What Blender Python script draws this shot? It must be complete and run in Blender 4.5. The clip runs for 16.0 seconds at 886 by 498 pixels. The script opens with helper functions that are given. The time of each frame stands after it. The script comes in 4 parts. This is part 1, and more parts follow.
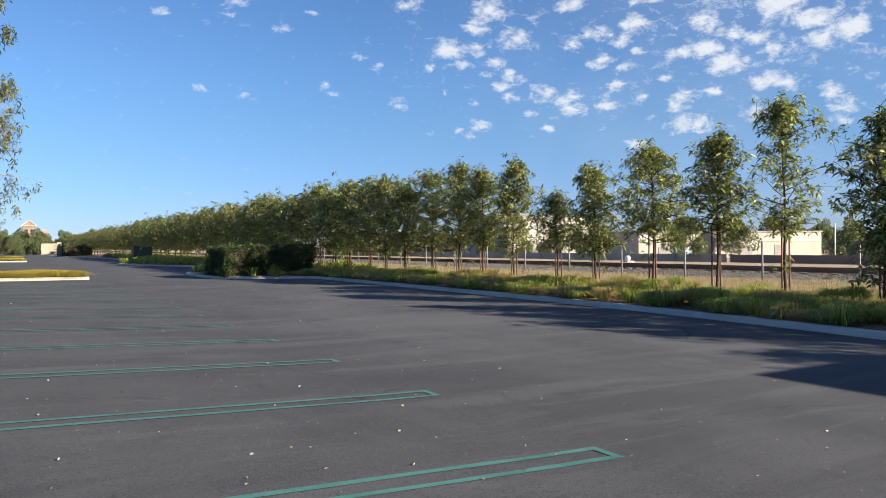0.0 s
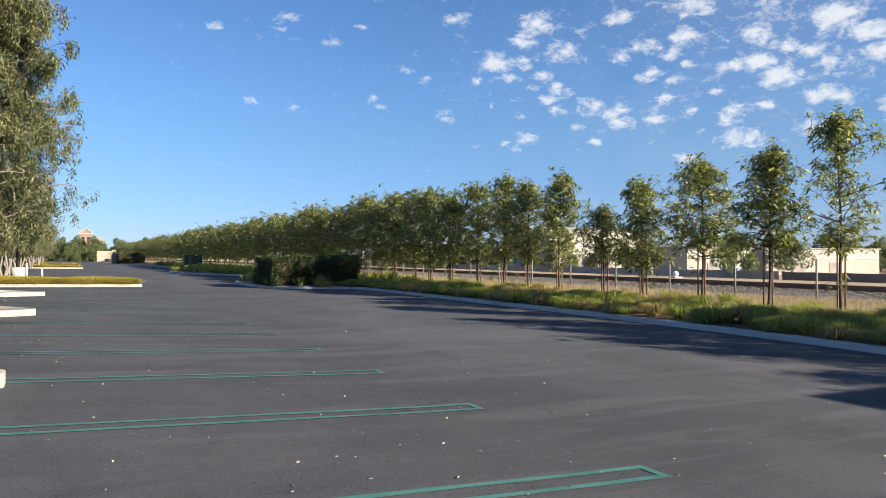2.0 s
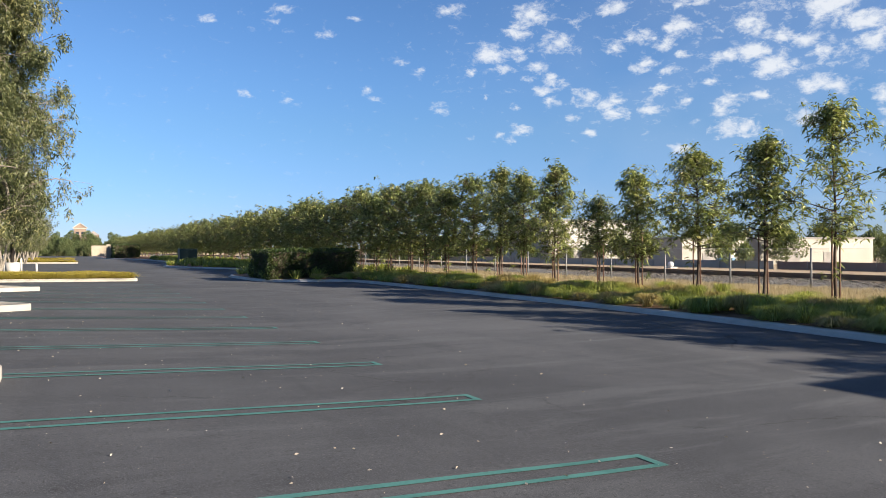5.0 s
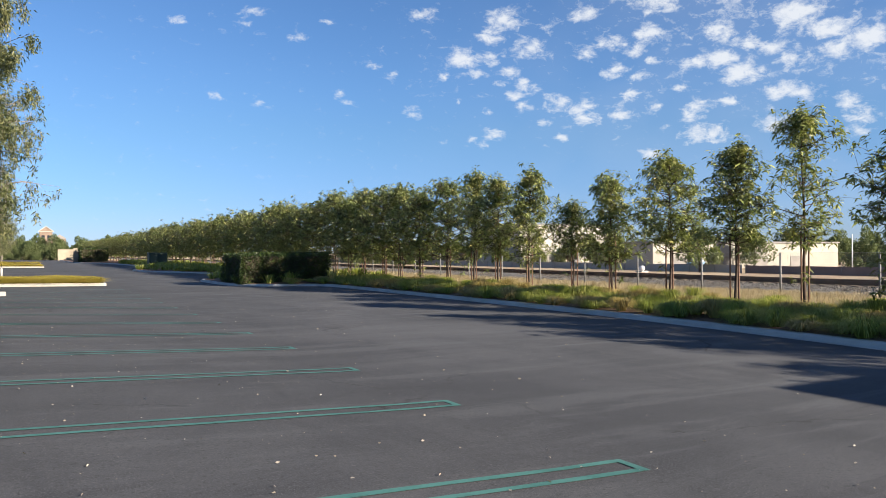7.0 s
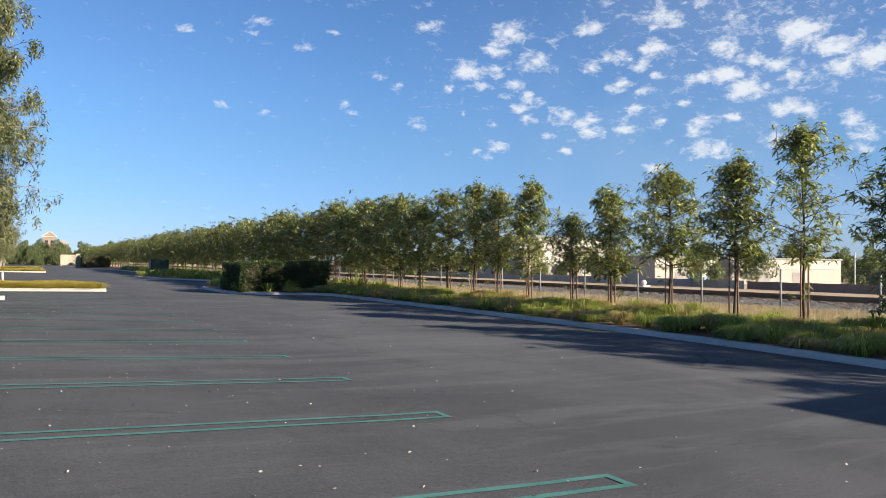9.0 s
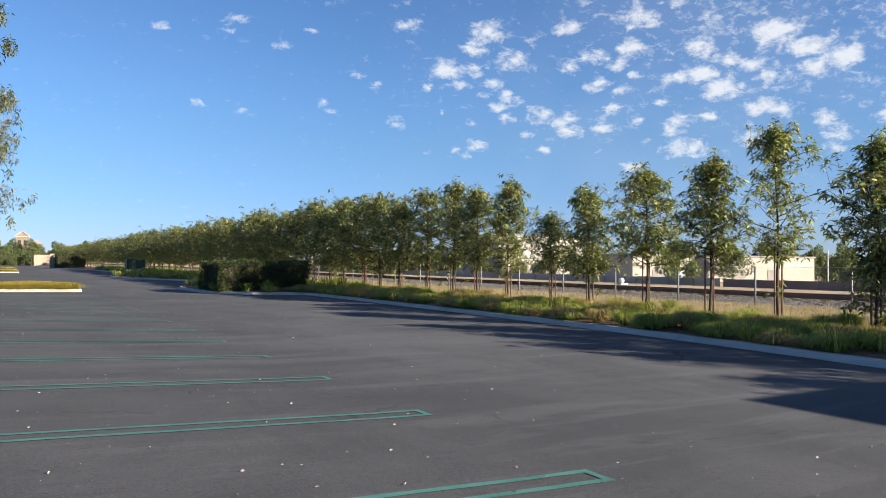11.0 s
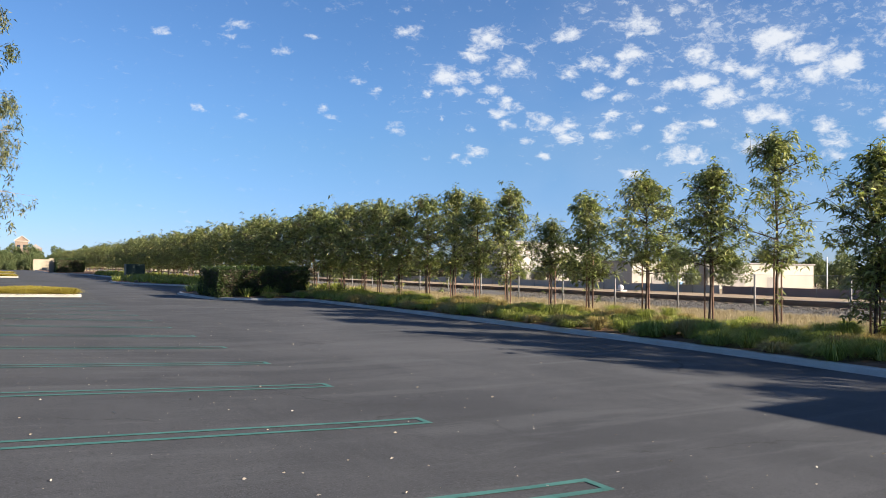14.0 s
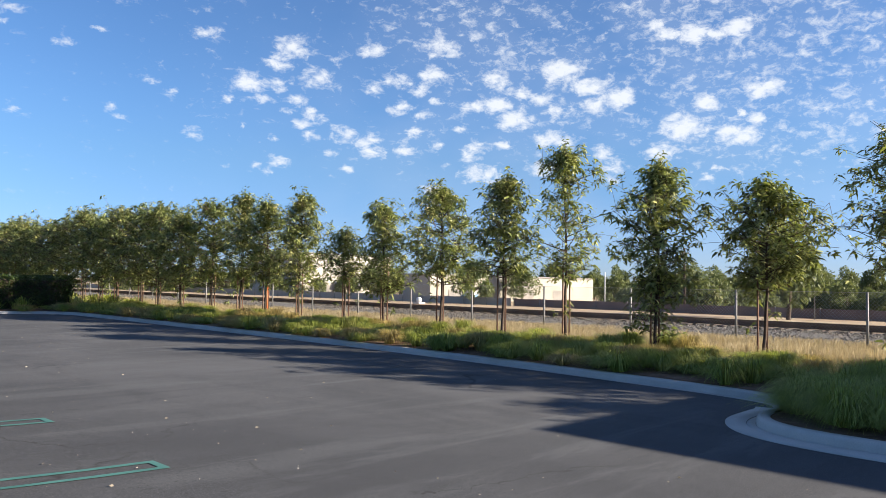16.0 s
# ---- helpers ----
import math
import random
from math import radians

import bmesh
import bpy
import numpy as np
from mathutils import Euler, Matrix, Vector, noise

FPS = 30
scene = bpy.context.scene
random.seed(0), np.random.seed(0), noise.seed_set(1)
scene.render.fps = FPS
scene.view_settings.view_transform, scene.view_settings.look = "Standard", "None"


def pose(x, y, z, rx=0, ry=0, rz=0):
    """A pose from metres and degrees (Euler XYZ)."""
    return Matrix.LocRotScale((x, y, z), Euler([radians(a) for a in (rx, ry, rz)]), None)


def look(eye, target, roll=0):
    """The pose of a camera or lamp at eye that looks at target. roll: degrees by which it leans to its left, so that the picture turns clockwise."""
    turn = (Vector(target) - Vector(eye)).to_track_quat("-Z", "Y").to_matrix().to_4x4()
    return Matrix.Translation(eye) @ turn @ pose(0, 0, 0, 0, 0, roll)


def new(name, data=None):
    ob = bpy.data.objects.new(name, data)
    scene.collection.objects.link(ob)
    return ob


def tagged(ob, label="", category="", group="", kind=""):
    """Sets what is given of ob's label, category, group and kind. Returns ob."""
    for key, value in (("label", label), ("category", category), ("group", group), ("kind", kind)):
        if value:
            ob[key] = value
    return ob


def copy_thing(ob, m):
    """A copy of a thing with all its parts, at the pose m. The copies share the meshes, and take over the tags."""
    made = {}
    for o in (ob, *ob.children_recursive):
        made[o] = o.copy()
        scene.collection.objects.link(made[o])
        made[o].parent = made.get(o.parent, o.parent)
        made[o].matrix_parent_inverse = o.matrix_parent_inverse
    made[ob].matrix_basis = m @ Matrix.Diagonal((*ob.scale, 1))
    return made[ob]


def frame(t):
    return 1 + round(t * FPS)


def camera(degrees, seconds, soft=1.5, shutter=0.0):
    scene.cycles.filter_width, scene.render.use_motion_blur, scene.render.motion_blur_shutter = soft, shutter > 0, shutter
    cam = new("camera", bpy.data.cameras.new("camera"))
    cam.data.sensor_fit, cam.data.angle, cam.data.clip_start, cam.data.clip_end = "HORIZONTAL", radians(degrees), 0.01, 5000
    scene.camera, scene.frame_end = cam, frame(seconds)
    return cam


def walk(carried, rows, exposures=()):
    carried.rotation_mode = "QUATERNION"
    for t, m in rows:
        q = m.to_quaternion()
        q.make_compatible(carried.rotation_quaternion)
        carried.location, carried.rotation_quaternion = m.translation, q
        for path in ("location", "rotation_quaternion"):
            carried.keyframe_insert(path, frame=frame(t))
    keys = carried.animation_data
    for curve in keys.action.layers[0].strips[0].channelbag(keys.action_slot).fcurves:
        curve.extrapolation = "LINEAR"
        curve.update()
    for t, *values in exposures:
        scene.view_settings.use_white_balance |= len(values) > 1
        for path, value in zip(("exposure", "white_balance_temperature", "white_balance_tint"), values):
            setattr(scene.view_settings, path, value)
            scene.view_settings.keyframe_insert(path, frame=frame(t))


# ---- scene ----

cam = camera(61.2, 16.0, soft=0.6)
PATH = [
    (0, (0.029, 0.021, 1.629), (1.04, 1.747, 1.614), -0.7),
    (0.5, (0.01, 0.008, 1.632), (0.988, 1.752, 1.625), -0.5),
    (1, (0.014, 0.013, 1.629), (0.962, 1.774, 1.633), -0.2),
    (1.5, (0.008, 0.013, 1.631), (0.931, 1.787, 1.645), 0.0),
    (2, (0.002, 0.013, 1.633), (0.909, 1.796, 1.652), 0.1),
    (2.5, (0.0, 0.026, 1.629), (0.892, 1.815, 1.649), 0.2),
    (3, (-0.003, 0.016, 1.625), (0.877, 1.812, 1.641), 0.3),
    (3.5, (-0.001, 0.016, 1.625), (0.872, 1.816, 1.634), 0.2),
    (6, (-0.018, 0.024, 1.632), (0.949, 1.775, 1.628), -0.6),
    (6.5, (-0.053, 0.054, 1.641), (0.931, 1.795, 1.641), -0.5),
    (7, (-0.066, 0.06, 1.644), (0.916, 1.803, 1.652), -0.3),
    (7.5, (-0.039, 0.067, 1.643), (0.928, 1.818, 1.657), 0.0),
    (8, (0.003, 0.062, 1.638), (0.954, 1.821, 1.659), 0.3),
    (8.5, (0.025, 0.053, 1.633), (0.98, 1.81, 1.663), 0.5),
    (9, (0.043, 0.044, 1.632), (1.018, 1.789, 1.67), 0.6),
    (9.2, (0.042, 0.033, 1.631), (1.03, 1.771, 1.672), 0.6),
    (11.3, (-0.003, -0.012, 1.64), (1.021, 1.706, 1.675), 0.4),
    (11.5, (-0.006, -0.014, 1.641), (1.006, 1.711, 1.672), 0.3),
    (12, (-0.012, -0.016, 1.643), (0.967, 1.728, 1.669), 0.2),
    (12.5, (-0.029, -0.009, 1.645), (0.937, 1.742, 1.669), 0.3),
    (13, (-0.063, 0.005, 1.653), (0.908, 1.753, 1.678), 0.3),
    (13.5, (-0.098, 0.014, 1.66), (0.895, 1.749, 1.696), 0.4),
    (14, (-0.029, -0.027, 1.664), (0.996, 1.69, 1.715), 0.6),
    (14.5, (0.068, -0.093, 1.663), (1.133, 1.599, 1.726), 0.7),
    (15, (0.149, -0.142, 1.649), (1.286, 1.502, 1.722), 0.7),
    (15.5, (0.171, -0.165, 1.644), (1.433, 1.385, 1.722), 0.6),
    (15.9, (0.178, -0.203, 1.611), (1.571, 1.229, 1.698), 0.6),
    (16, (1.001, 0.832, 1.604), (2.435, 2.223, 1.696), 1.0),
]
walk(cam, [(t, look(eye, target, roll)) for t, eye, target, roll in PATH],
     ((0, 1.5), (9, 1.5), (12.5, 1.52), (15.5, 1.56), (16, 1.66)))

# ---------------------------------------------------------------- light
SUN_AZ, SUN_EL = 146.0, 21.5  # clockwise from +y, above the horizon
sx, sy, sz = (math.sin(radians(SUN_AZ)) * math.cos(radians(SUN_EL)), math.cos(radians(SUN_AZ)) * math.cos(radians(SUN_EL)), math.sin(radians(SUN_EL)))
sun = new("sun", bpy.data.lights.new("sun", "SUN"))
sun.data.energy, sun.data.angle, sun.data.color = 5.0, radians(0.53), (1.0, 0.87, 0.70)
sun.matrix_world = look((sx * 50, sy * 50, sz * 50), (0, 0, 0))
scene.view_settings.exposure = 1.5

world = bpy.data.worlds.new("world")
scene.world = world
world.use_nodes = True


class Tree:
    """Shorthand for building node trees."""

    def __init__(self, tree):
        self.t, self.n, self.l = tree, tree.nodes, tree.links

    def node(self, kind, ins=None, **props):
        nd = self.n.new(kind)
        for k, v in props.items():
            setattr(nd, k, v)
        for k, v in (ins or {}).items():
            sock = nd.inputs[k]
            if isinstance(v, bpy.types.NodeSocket):
                self.l.new(v, sock)
            else:
                sock.default_value = v
        return nd

    def math(self, op, a, b=0.0, c=0.0, clamp=False):
        return self.node("ShaderNodeMath", {0: a, 1: b, 2: c}, operation=op, use_clamp=clamp).outputs[0]

    def mix(self, fac, a, b, blend="MIX"):
        return self.node("ShaderNodeMix", {0: fac, 6: a, 7: b}, data_type="RGBA", blend_type=blend).outputs[2]

    def noise(self, vec, scale, detail=4.0, rough=0.55, distortion=0.0):
        return self.node("ShaderNodeTexNoise", {"Vector": vec, "Scale": scale, "Detail": detail, "Roughness": rough, "Distortion": distortion}).outputs[0]

    def ramp(self, fac, lo, hi, a=0.0, b=1.0, smooth=True):
        return self.node("ShaderNodeMapRange", {0: fac, 1: lo, 2: hi, 3: a, 4: b}, interpolation_type="SMOOTHSTEP" if smooth else "LINEAR").outputs[0]


def sky_vec(az, el):
    a, e = radians(az), radians(el)
    return (math.sin(a) * math.cos(e), math.cos(a) * math.cos(e), math.sin(e))


# small fair-weather cloud puffs over three parts of the sky: azimuth, elevation, half width in degrees
PUFFS_NORTH = [(15.1, 17.3, 0.8), (14.5, 16.4, 0.8), (18.4, 15.8, 0.65), (20.9, 17.0, 0.65), (28.0, 17.6, 0.99), (23.9, 14.1, 0.79), (25.5, 13.3,
    0.55), (21.5, 11.9, 0.59), (22.2, 11.3, 0.59), (12.5, 11.4, 0.69), (15.6, 11.0, 0.54), (27.1, 10.6, 0.85), (29.5, 13.1, 0.55), (30.7, 11.4, 0.47),
    (32.8, 10.5, 0.47), (29.5, 8.3, 0.51), (31.6, 8.6, 0.56), (33.2, 8.8, 0.94), (32.5, 8.1, 0.43), (34.1, 17.2, 1.65), (33.2, 16.1, 1.16), (36.2,
    15.1, 1.58), (31.0, 14.4, 1.42), (33.2, 14.4, 0.75), (32.3, 13.4, 0.67), (34.5, 13.4, 0.84), (34.0, 12.5, 0.59), (35.2, 11.7, 0.84), (35.7, 10.9,
    0.72), (36.0, 12.5, 1.09), (10.0, 16.4, 0.55)]
PUFFS_MIDDLE = [(40.3, 17.2, 0.97), (37.1, 16.5, 0.58), (42.1, 15.2, 0.98), (40.5, 14.5, 1.11), (44.7, 15.6, 1.37), (43.7, 14.5, 0.89), (42.5, 13.2,
    1.11), (43.9, 12.7, 0.74), (45.3, 13.7, 0.53), (45.5, 17.6, 1.27), (38.1, 11.2, 1.05), (39.8, 10.6, 1.0), (40.2, 9.9, 1.0), (37.0, 9.6, 0.72),
    (38.3, 8.6, 0.68), (43.5, 11.4, 0.62), (42.9, 10.0, 0.83), (45.1, 10.5, 0.57), (49.6, 15.4, 1.33), (51.9, 14.4, 0.93), (53.0, 13.9, 0.96), (51.1,
    12.4, 1.49), (49.8, 13.5, 1.03), (48.1, 13.4, 0.88), (48.4, 10.3, 0.72), (47.7, 9.7, 0.89), (47.9, 8.5, 1.38), (49.4, 8.3, 1.21), (54.2, 13.0,
    0.84), (54.6, 15.9, 1.66), (56.9, 14.7, 1.26), (44.9, 7.2, 0.91)]
PUFFS_EAST = [(57.2, 13.4, 1.12), (58.9, 13.8, 1.39), (53.7, 11.1, 1.08), (55.1, 10.8, 1.07), (57.8, 9.9, 1.05), (58.8, 8.7, 1.04), (53.5, 8.7, 1.25),
    (58.2, 8.1, 1.05), (47.3, 11.7, 0.64), (50.2, 10.5, 0.64), (64.4, 18.0, 1.43), (65.2, 13.2, 1.14), (63.6, 11.6, 1.79), (67.2, 11.1, 1.13), (67.8,
    10.6, 0.83), (62.3, 9.8, 1.34), (69.0, 14.0, 1.18), (68.6, 12.0, 0.74), (61.5, 18.9, 0.61), (62.4, 18.2, 0.69), (66.2, 8.6, 0.5), (65.2, 8.0,
    0.54), (67.5, 12.4, 0.37), (67.4, 18.3, 0.95), (66.0, 17.9, 0.74)]


def build_world():
    T = Tree(world.node_tree)
    T.n.clear()
    sky = T.node("ShaderNodeTexSky", sky_type="NISHITA", sun_disc=False, sun_elevation=radians(SUN_EL), sun_rotation=radians(SUN_AZ),
                 air_density=1.0, dust_density=0.0, ozone_density=3.0)
    d = T.node("ShaderNodeTexCoord").outputs["Generated"]
    flat = T.node("ShaderNodeVectorMath", {0: d, 1: (1, 1, 1.7)}, operation="MULTIPLY").outputs[0]
    big = T.noise(flat, 7.0, 3.0, 0.5, 0.2)
    mid = T.noise(flat, 62.0, 7.0, 0.62, 0.4)
    fine = T.noise(flat, 240.0, 4.0, 0.6, 0.5)
    warp = T.node("ShaderNodeTexNoise", {"Vector": flat, "Scale": 34.0, "Detail": 5.0, "Roughness": 0.6})
    off = T.node("ShaderNodeVectorMath", {0: warp.outputs["Color"], 1: (0.5, 0.5, 0.5)}, operation="SUBTRACT").outputs[0]
    dw = T.node("ShaderNodeVectorMath", {0: off, 1: (0.040, 0.040, 0.030), 2: flat}, operation="MULTIPLY_ADD").outputs[0]
    mask = None
    for az, el, r in PUFFS_NORTH + PUFFS_MIDDLE + PUFFS_EAST:
        v = sky_vec(az, el)
        dist = T.node("ShaderNodeVectorMath", {0: dw, 1: (v[0], v[1], v[2] * 1.7)}, operation="DISTANCE").outputs["Value"]
        m = T.ramp(dist, radians(min(r, 0.35 + 0.6 * r)) * 1.36, 0.0, 0.0, min(1.0, 0.74 + 0.2 * r), smooth=False)
        mask = m if mask is None else T.math("MAXIMUM", mask, m)
    # loose cloudlets, thicker towards the south-east half of the sky
    zz = T.node("ShaderNodeSeparateXYZ", {0: d})
    drift = T.math("MULTIPLY_ADD", zz.outputs[0], 0.62, T.math("MULTIPLY_ADD", zz.outputs[2], 0.55, -0.44))
    drift = T.ramp(T.math("ADD", drift, T.math("MULTIPLY_ADD", big, 0.7, -0.35)), -0.10, 0.30)
    drift = T.math("MULTIPLY", drift, T.ramp(zz.outputs[2], 0.06, 0.20))
    grain = T.math("ADD", T.math("MULTIPLY_ADD", mid, 1.4, -0.70), T.math("MULTIPLY_ADD", fine, 0.30, -0.15))
    field = T.math("ADD", grain, T.math("ADD", T.math("MULTIPLY", mask, 0.68), T.math("MULTIPLY", drift, 0.30)))
    veil = T.math("MULTIPLY", T.ramp(zz.outputs[0], 0.35, 0.85), T.ramp(big, 0.25, 0.65, 0.02, 0.10))
    dens = T.math("MAXIMUM", T.math("MULTIPLY", T.ramp(field, 0.12, 0.84), 0.88), veil)
    skyc = T.node("ShaderNodeVectorMath", {0: sky.outputs[0], 1: (0.0312, 0.0410, 0.0535)}, operation="MULTIPLY").outputs[0]
    thin = T.ramp(zz.outputs[2], -0.02, 0.24, 0.745, 1.0)
    skyc = T.node("ShaderNodeVectorMath", {0: skyc, "Scale": thin}, operation="SCALE").outputs[0]
    haze = T.mix(T.ramp(zz.outputs[2], -0.02, 0.17), (0.98, 1.0, 1.42, 1), (1, 1, 1, 1))
    skyc = T.node("ShaderNodeVectorMath", {0: skyc, 1: haze}, operation="MULTIPLY").outputs[0]
    col = T.mix(dens, skyc, (0.32, 0.33, 0.345, 1))
    bg = T.node("ShaderNodeBackground", {"Color": col, "Strength": 1.0})
    out = T.node("ShaderNodeOutputWorld", {0: bg.outputs[0]})


build_world()

# ---------------------------------------------------------------- materials
def material(name):
    mat = bpy.data.materials.new(name)
    mat.use_nodes = True
    T = Tree(mat.node_tree)
    T.n.clear()
    return mat, T


def finish(T, base, rough=0.8, bump=None, bump_dist=0.01, bump_strength=0.5, metal=0.0, spec=0.4, translucent=None, thin=0.34):
    ins = {"Base Color": base, "Roughness": rough, "Metallic": metal, "Specular IOR Level": spec}
    if bump is not None:
        ins["Normal"] = T.node("ShaderNodeBump", {"Height": bump, "Distance": bump_dist, "Strength": bump_strength}).outputs[0]
    shader = T.node("ShaderNodeBsdfPrincipled", ins).outputs[0]
    if translucent is not None:
        tr = T.node("ShaderNodeBsdfTranslucent", {"Color": translucent}).outputs[0]
        shader = T.node("ShaderNodeMixShader", {0: thin, 1: shader, 2: tr}).outputs[0]
    T.node("ShaderNodeOutputMaterial", {0: shader})


def rgb(r, g, b):
    return (r, g, b, 1.0)


def plain(name, c0, c1, scale=6.0, rough=0.8, grain=80.0, bump=0.004, metal=0.0):
    """Two-tone surface: broad stains and fine grain, in object metres."""
    mat, T = material(name)
    p = T.node("ShaderNodeTexCoord").outputs["Object"]
    a, g = T.noise(p, scale, 5), T.noise(p, grain, 3)
    f = T.math("ADD", T.math("MULTIPLY", T.ramp(a, 0.3, 0.7), 0.7), T.math("MULTIPLY", T.ramp(g, 0.3, 0.7), 0.3))
    finish(T, T.mix(f, c0, c1), rough, g, bump, 0.6, metal)
    return mat


def leafy(name, dark, light, tip, rough=0.4, trans=(0.16, 0.22, 0.03), patch=1.4, skew=1.0, thin=0.34):
    """Foliage: each leaf has its own tone; broad patches are yellower."""
    mat, T = material(name)
    geo = T.node("ShaderNodeNewGeometry")
    p = T.node("ShaderNodeTexCoord").outputs["Object"]
    r = geo.outputs["Random Per Island"]
    c = T.mix(T.math("POWER", r, skew), dark, light)
    c = T.mix(T.math("MULTIPLY", T.ramp(T.noise(p, patch, 2), 0.42, 0.72), T.ramp(r, 0.2, 1.0)), c, tip)
    finish(T, c, rough, spec=0.35, translucent=rgb(*trans), thin=thin)
    return mat


def asphalt_material():
    mat, T = material("asphalt")
    p = T.node("ShaderNodeTexCoord").outputs["Object"]
    stretched = T.node("ShaderNodeMapping", {"Vector": p, "Scale": (1.0, 0.22, 1.0), "Rotation": (0, 0, 0.12)}).outputs[0]
    across = T.node("ShaderNodeMapping", {"Vector": p, "Scale": (0.16, 1.0, 1.0), "Rotation": (0, 0, -0.25)}).outputs[0]
    a = T.noise(p, 0.22, 5, 0.6, 0.6)
    b = T.noise(stretched, 0.9, 6, 0.68, 0.8)
    b2 = T.noise(across, 1.3, 6, 0.7, 0.6)
    g = T.noise(p, 75, 4, 0.75)
    speck = T.noise(p, 28, 3, 0.6)
    st = T.noise(p, 2.3, 6, 0.75)
    c = T.mix(T.ramp(a, 0.32, 0.68), rgb(0.0390, 0.0412, 0.0466), rgb(0.0677, 0.0697, 0.0762))
    c = T.mix(T.math("MULTIPLY", T.ramp(b, 0.48, 0.66), 0.62), c, rgb(0.0352, 0.0373, 0.0424))
    c = T.mix(T.math("MULTIPLY", T.ramp(b2, 0.5, 0.64), 0.62), c, rgb(0.0797, 0.0835, 0.0901))
    c = T.mix(T.math("MULTIPLY", T.ramp(b2, 0.46, 0.34), 0.4), c, rgb(0.0315, 0.0324, 0.0371))
    c = T.mix(T.math("MULTIPLY", T.ramp(st, 0.62, 0.72), 0.6), c, rgb(0.0222, 0.0226, 0.0244))
    c = T.mix(T.math("MULTIPLY", T.ramp(speck, 0.55, 0.68), 0.75), c, rgb(0.0278, 0.0295, 0.0318))
    c = T.mix(T.math("MULTIPLY", T.ramp(g, 0.5, 0.68), 0.8), c, rgb(0.1186, 0.1217, 0.1282))
    wob = T.node("ShaderNodeTexNoise", {"Vector": p, "Scale": 1.6, "Detail": 6.0, "Roughness": 0.7})
    pw = T.node("ShaderNodeVectorMath", {0: wob.outputs["Color"], 1: (0.9, 0.9, 0.0), 2: p}, operation="MULTIPLY_ADD").outputs[0]
    edge = T.node("ShaderNodeTexVoronoi", {"Vector": pw, "Scale": 0.33}, feature="DISTANCE_TO_EDGE").outputs["Distance"]
    crack = T.math("MULTIPLY", T.ramp(edge, 0.0045, 0.0015), T.ramp(T.noise(p, 0.35, 2), 0.5, 0.6))
    c = T.mix(T.math("MULTIPLY", crack, 0.8), c, rgb(0.0162, 0.0159, 0.0168))
    lane = T.ramp(T.node("ShaderNodeSeparateXYZ", {0: p}).outputs[0], 3.2, 8.5, 0.95, 1.2)
    c = T.node("ShaderNodeVectorMath", {0: c, "Scale": lane}, operation="SCALE").outputs[0]
    finish(T, c, 0.9, g, 0.006, 0.7, spec=0.25)
    return mat


ASPHALT = asphalt_material()
PAINT = plain("green_line_paint", rgb(0.028, 0.106, 0.095), rgb(0.056, 0.166, 0.150), 3.0, 0.75, 40.0)
CONCRETE = plain("concrete", rgb(0.340, 0.330, 0.315), rgb(0.480, 0.465, 0.440), 1.2, 0.9, 60.0)
WHITE_KERB = plain("painted_kerb", rgb(0.267, 0.254, 0.229), rgb(0.355, 0.337, 0.298), 2.2, 0.85, 50.0)
SOIL = plain("mulch", rgb(0.10, 0.055, 0.035), rgb(0.22, 0.13, 0.085), 5.0, 0.95, 45.0, 0.02)
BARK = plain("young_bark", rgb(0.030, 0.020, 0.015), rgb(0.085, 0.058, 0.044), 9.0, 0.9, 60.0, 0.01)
PALE_BARK = plain("pale_bark", rgb(0.135, 0.117, 0.092), rgb(0.269, 0.239, 0.202), 5.0, 0.9, 40.0, 0.01)
STAKE = plain("stake_wood", rgb(0.085, 0.045, 0.030), rgb(0.20, 0.115, 0.080), 6.0, 0.9, 60.0)
GALV = plain("galvanised_steel", rgb(0.15, 0.15, 0.15), rgb(0.23, 0.23, 0.23), 8.0, 0.6, 60.0, 0.001, 0.3)
WIRE = plain("fence_wire", rgb(0.297, 0.297, 0.297), rgb(0.459, 0.459, 0.459), 8.0, 0.5, 60.0, 0.001, 0.5)
TIE = plain("creosoted_timber", rgb(0.035, 0.026, 0.020), rgb(0.09, 0.068, 0.052), 5.0, 0.9, 40.0, 0.01)
RAIL = plain("rusty_rail", rgb(0.06, 0.035, 0.025), rgb(0.15, 0.08, 0.055), 3.0, 0.8, 30.0)
SCREEN = plain("windscreen_cloth", rgb(0.150, 0.098, 0.084), rgb(0.230, 0.160, 0.138), 0.35, 0.95, 20.0)
SCREEN_GREY = plain("grey_windscreen_cloth", rgb(0.280, 0.262, 0.240), rgb(0.370, 0.350, 0.322), 0.3, 0.95, 20.0)
STUCCO = plain("cream_stucco", rgb(0.300, 0.280, 0.245), rgb(0.370, 0.350, 0.310), 0.3, 0.9, 20.0)
WHITE_WALL = plain("white_tilt_up_wall", rgb(0.352, 0.329, 0.291), rgb(0.413, 0.390, 0.352), 0.15, 0.9, 10.0)
BEIGE = plain("beige_block", rgb(0.277, 0.231, 0.173), rgb(0.347, 0.301, 0.231), 0.8, 0.9, 20.0)
DARK_GREEN = plain("dark_green_enamel", rgb(0.010, 0.028, 0.022), rgb(0.018, 0.042, 0.034), 1.0, 0.5, 30.0)
ROOF = plain("roof_grey", rgb(0.18, 0.17, 0.16), rgb(0.28, 0.26, 0.25), 0.5, 0.9, 20.0)
BRICK = plain("tan_brick", rgb(0.16, 0.115, 0.09), rgb(0.25, 0.19, 0.15), 0.6, 0.9, 20.0)
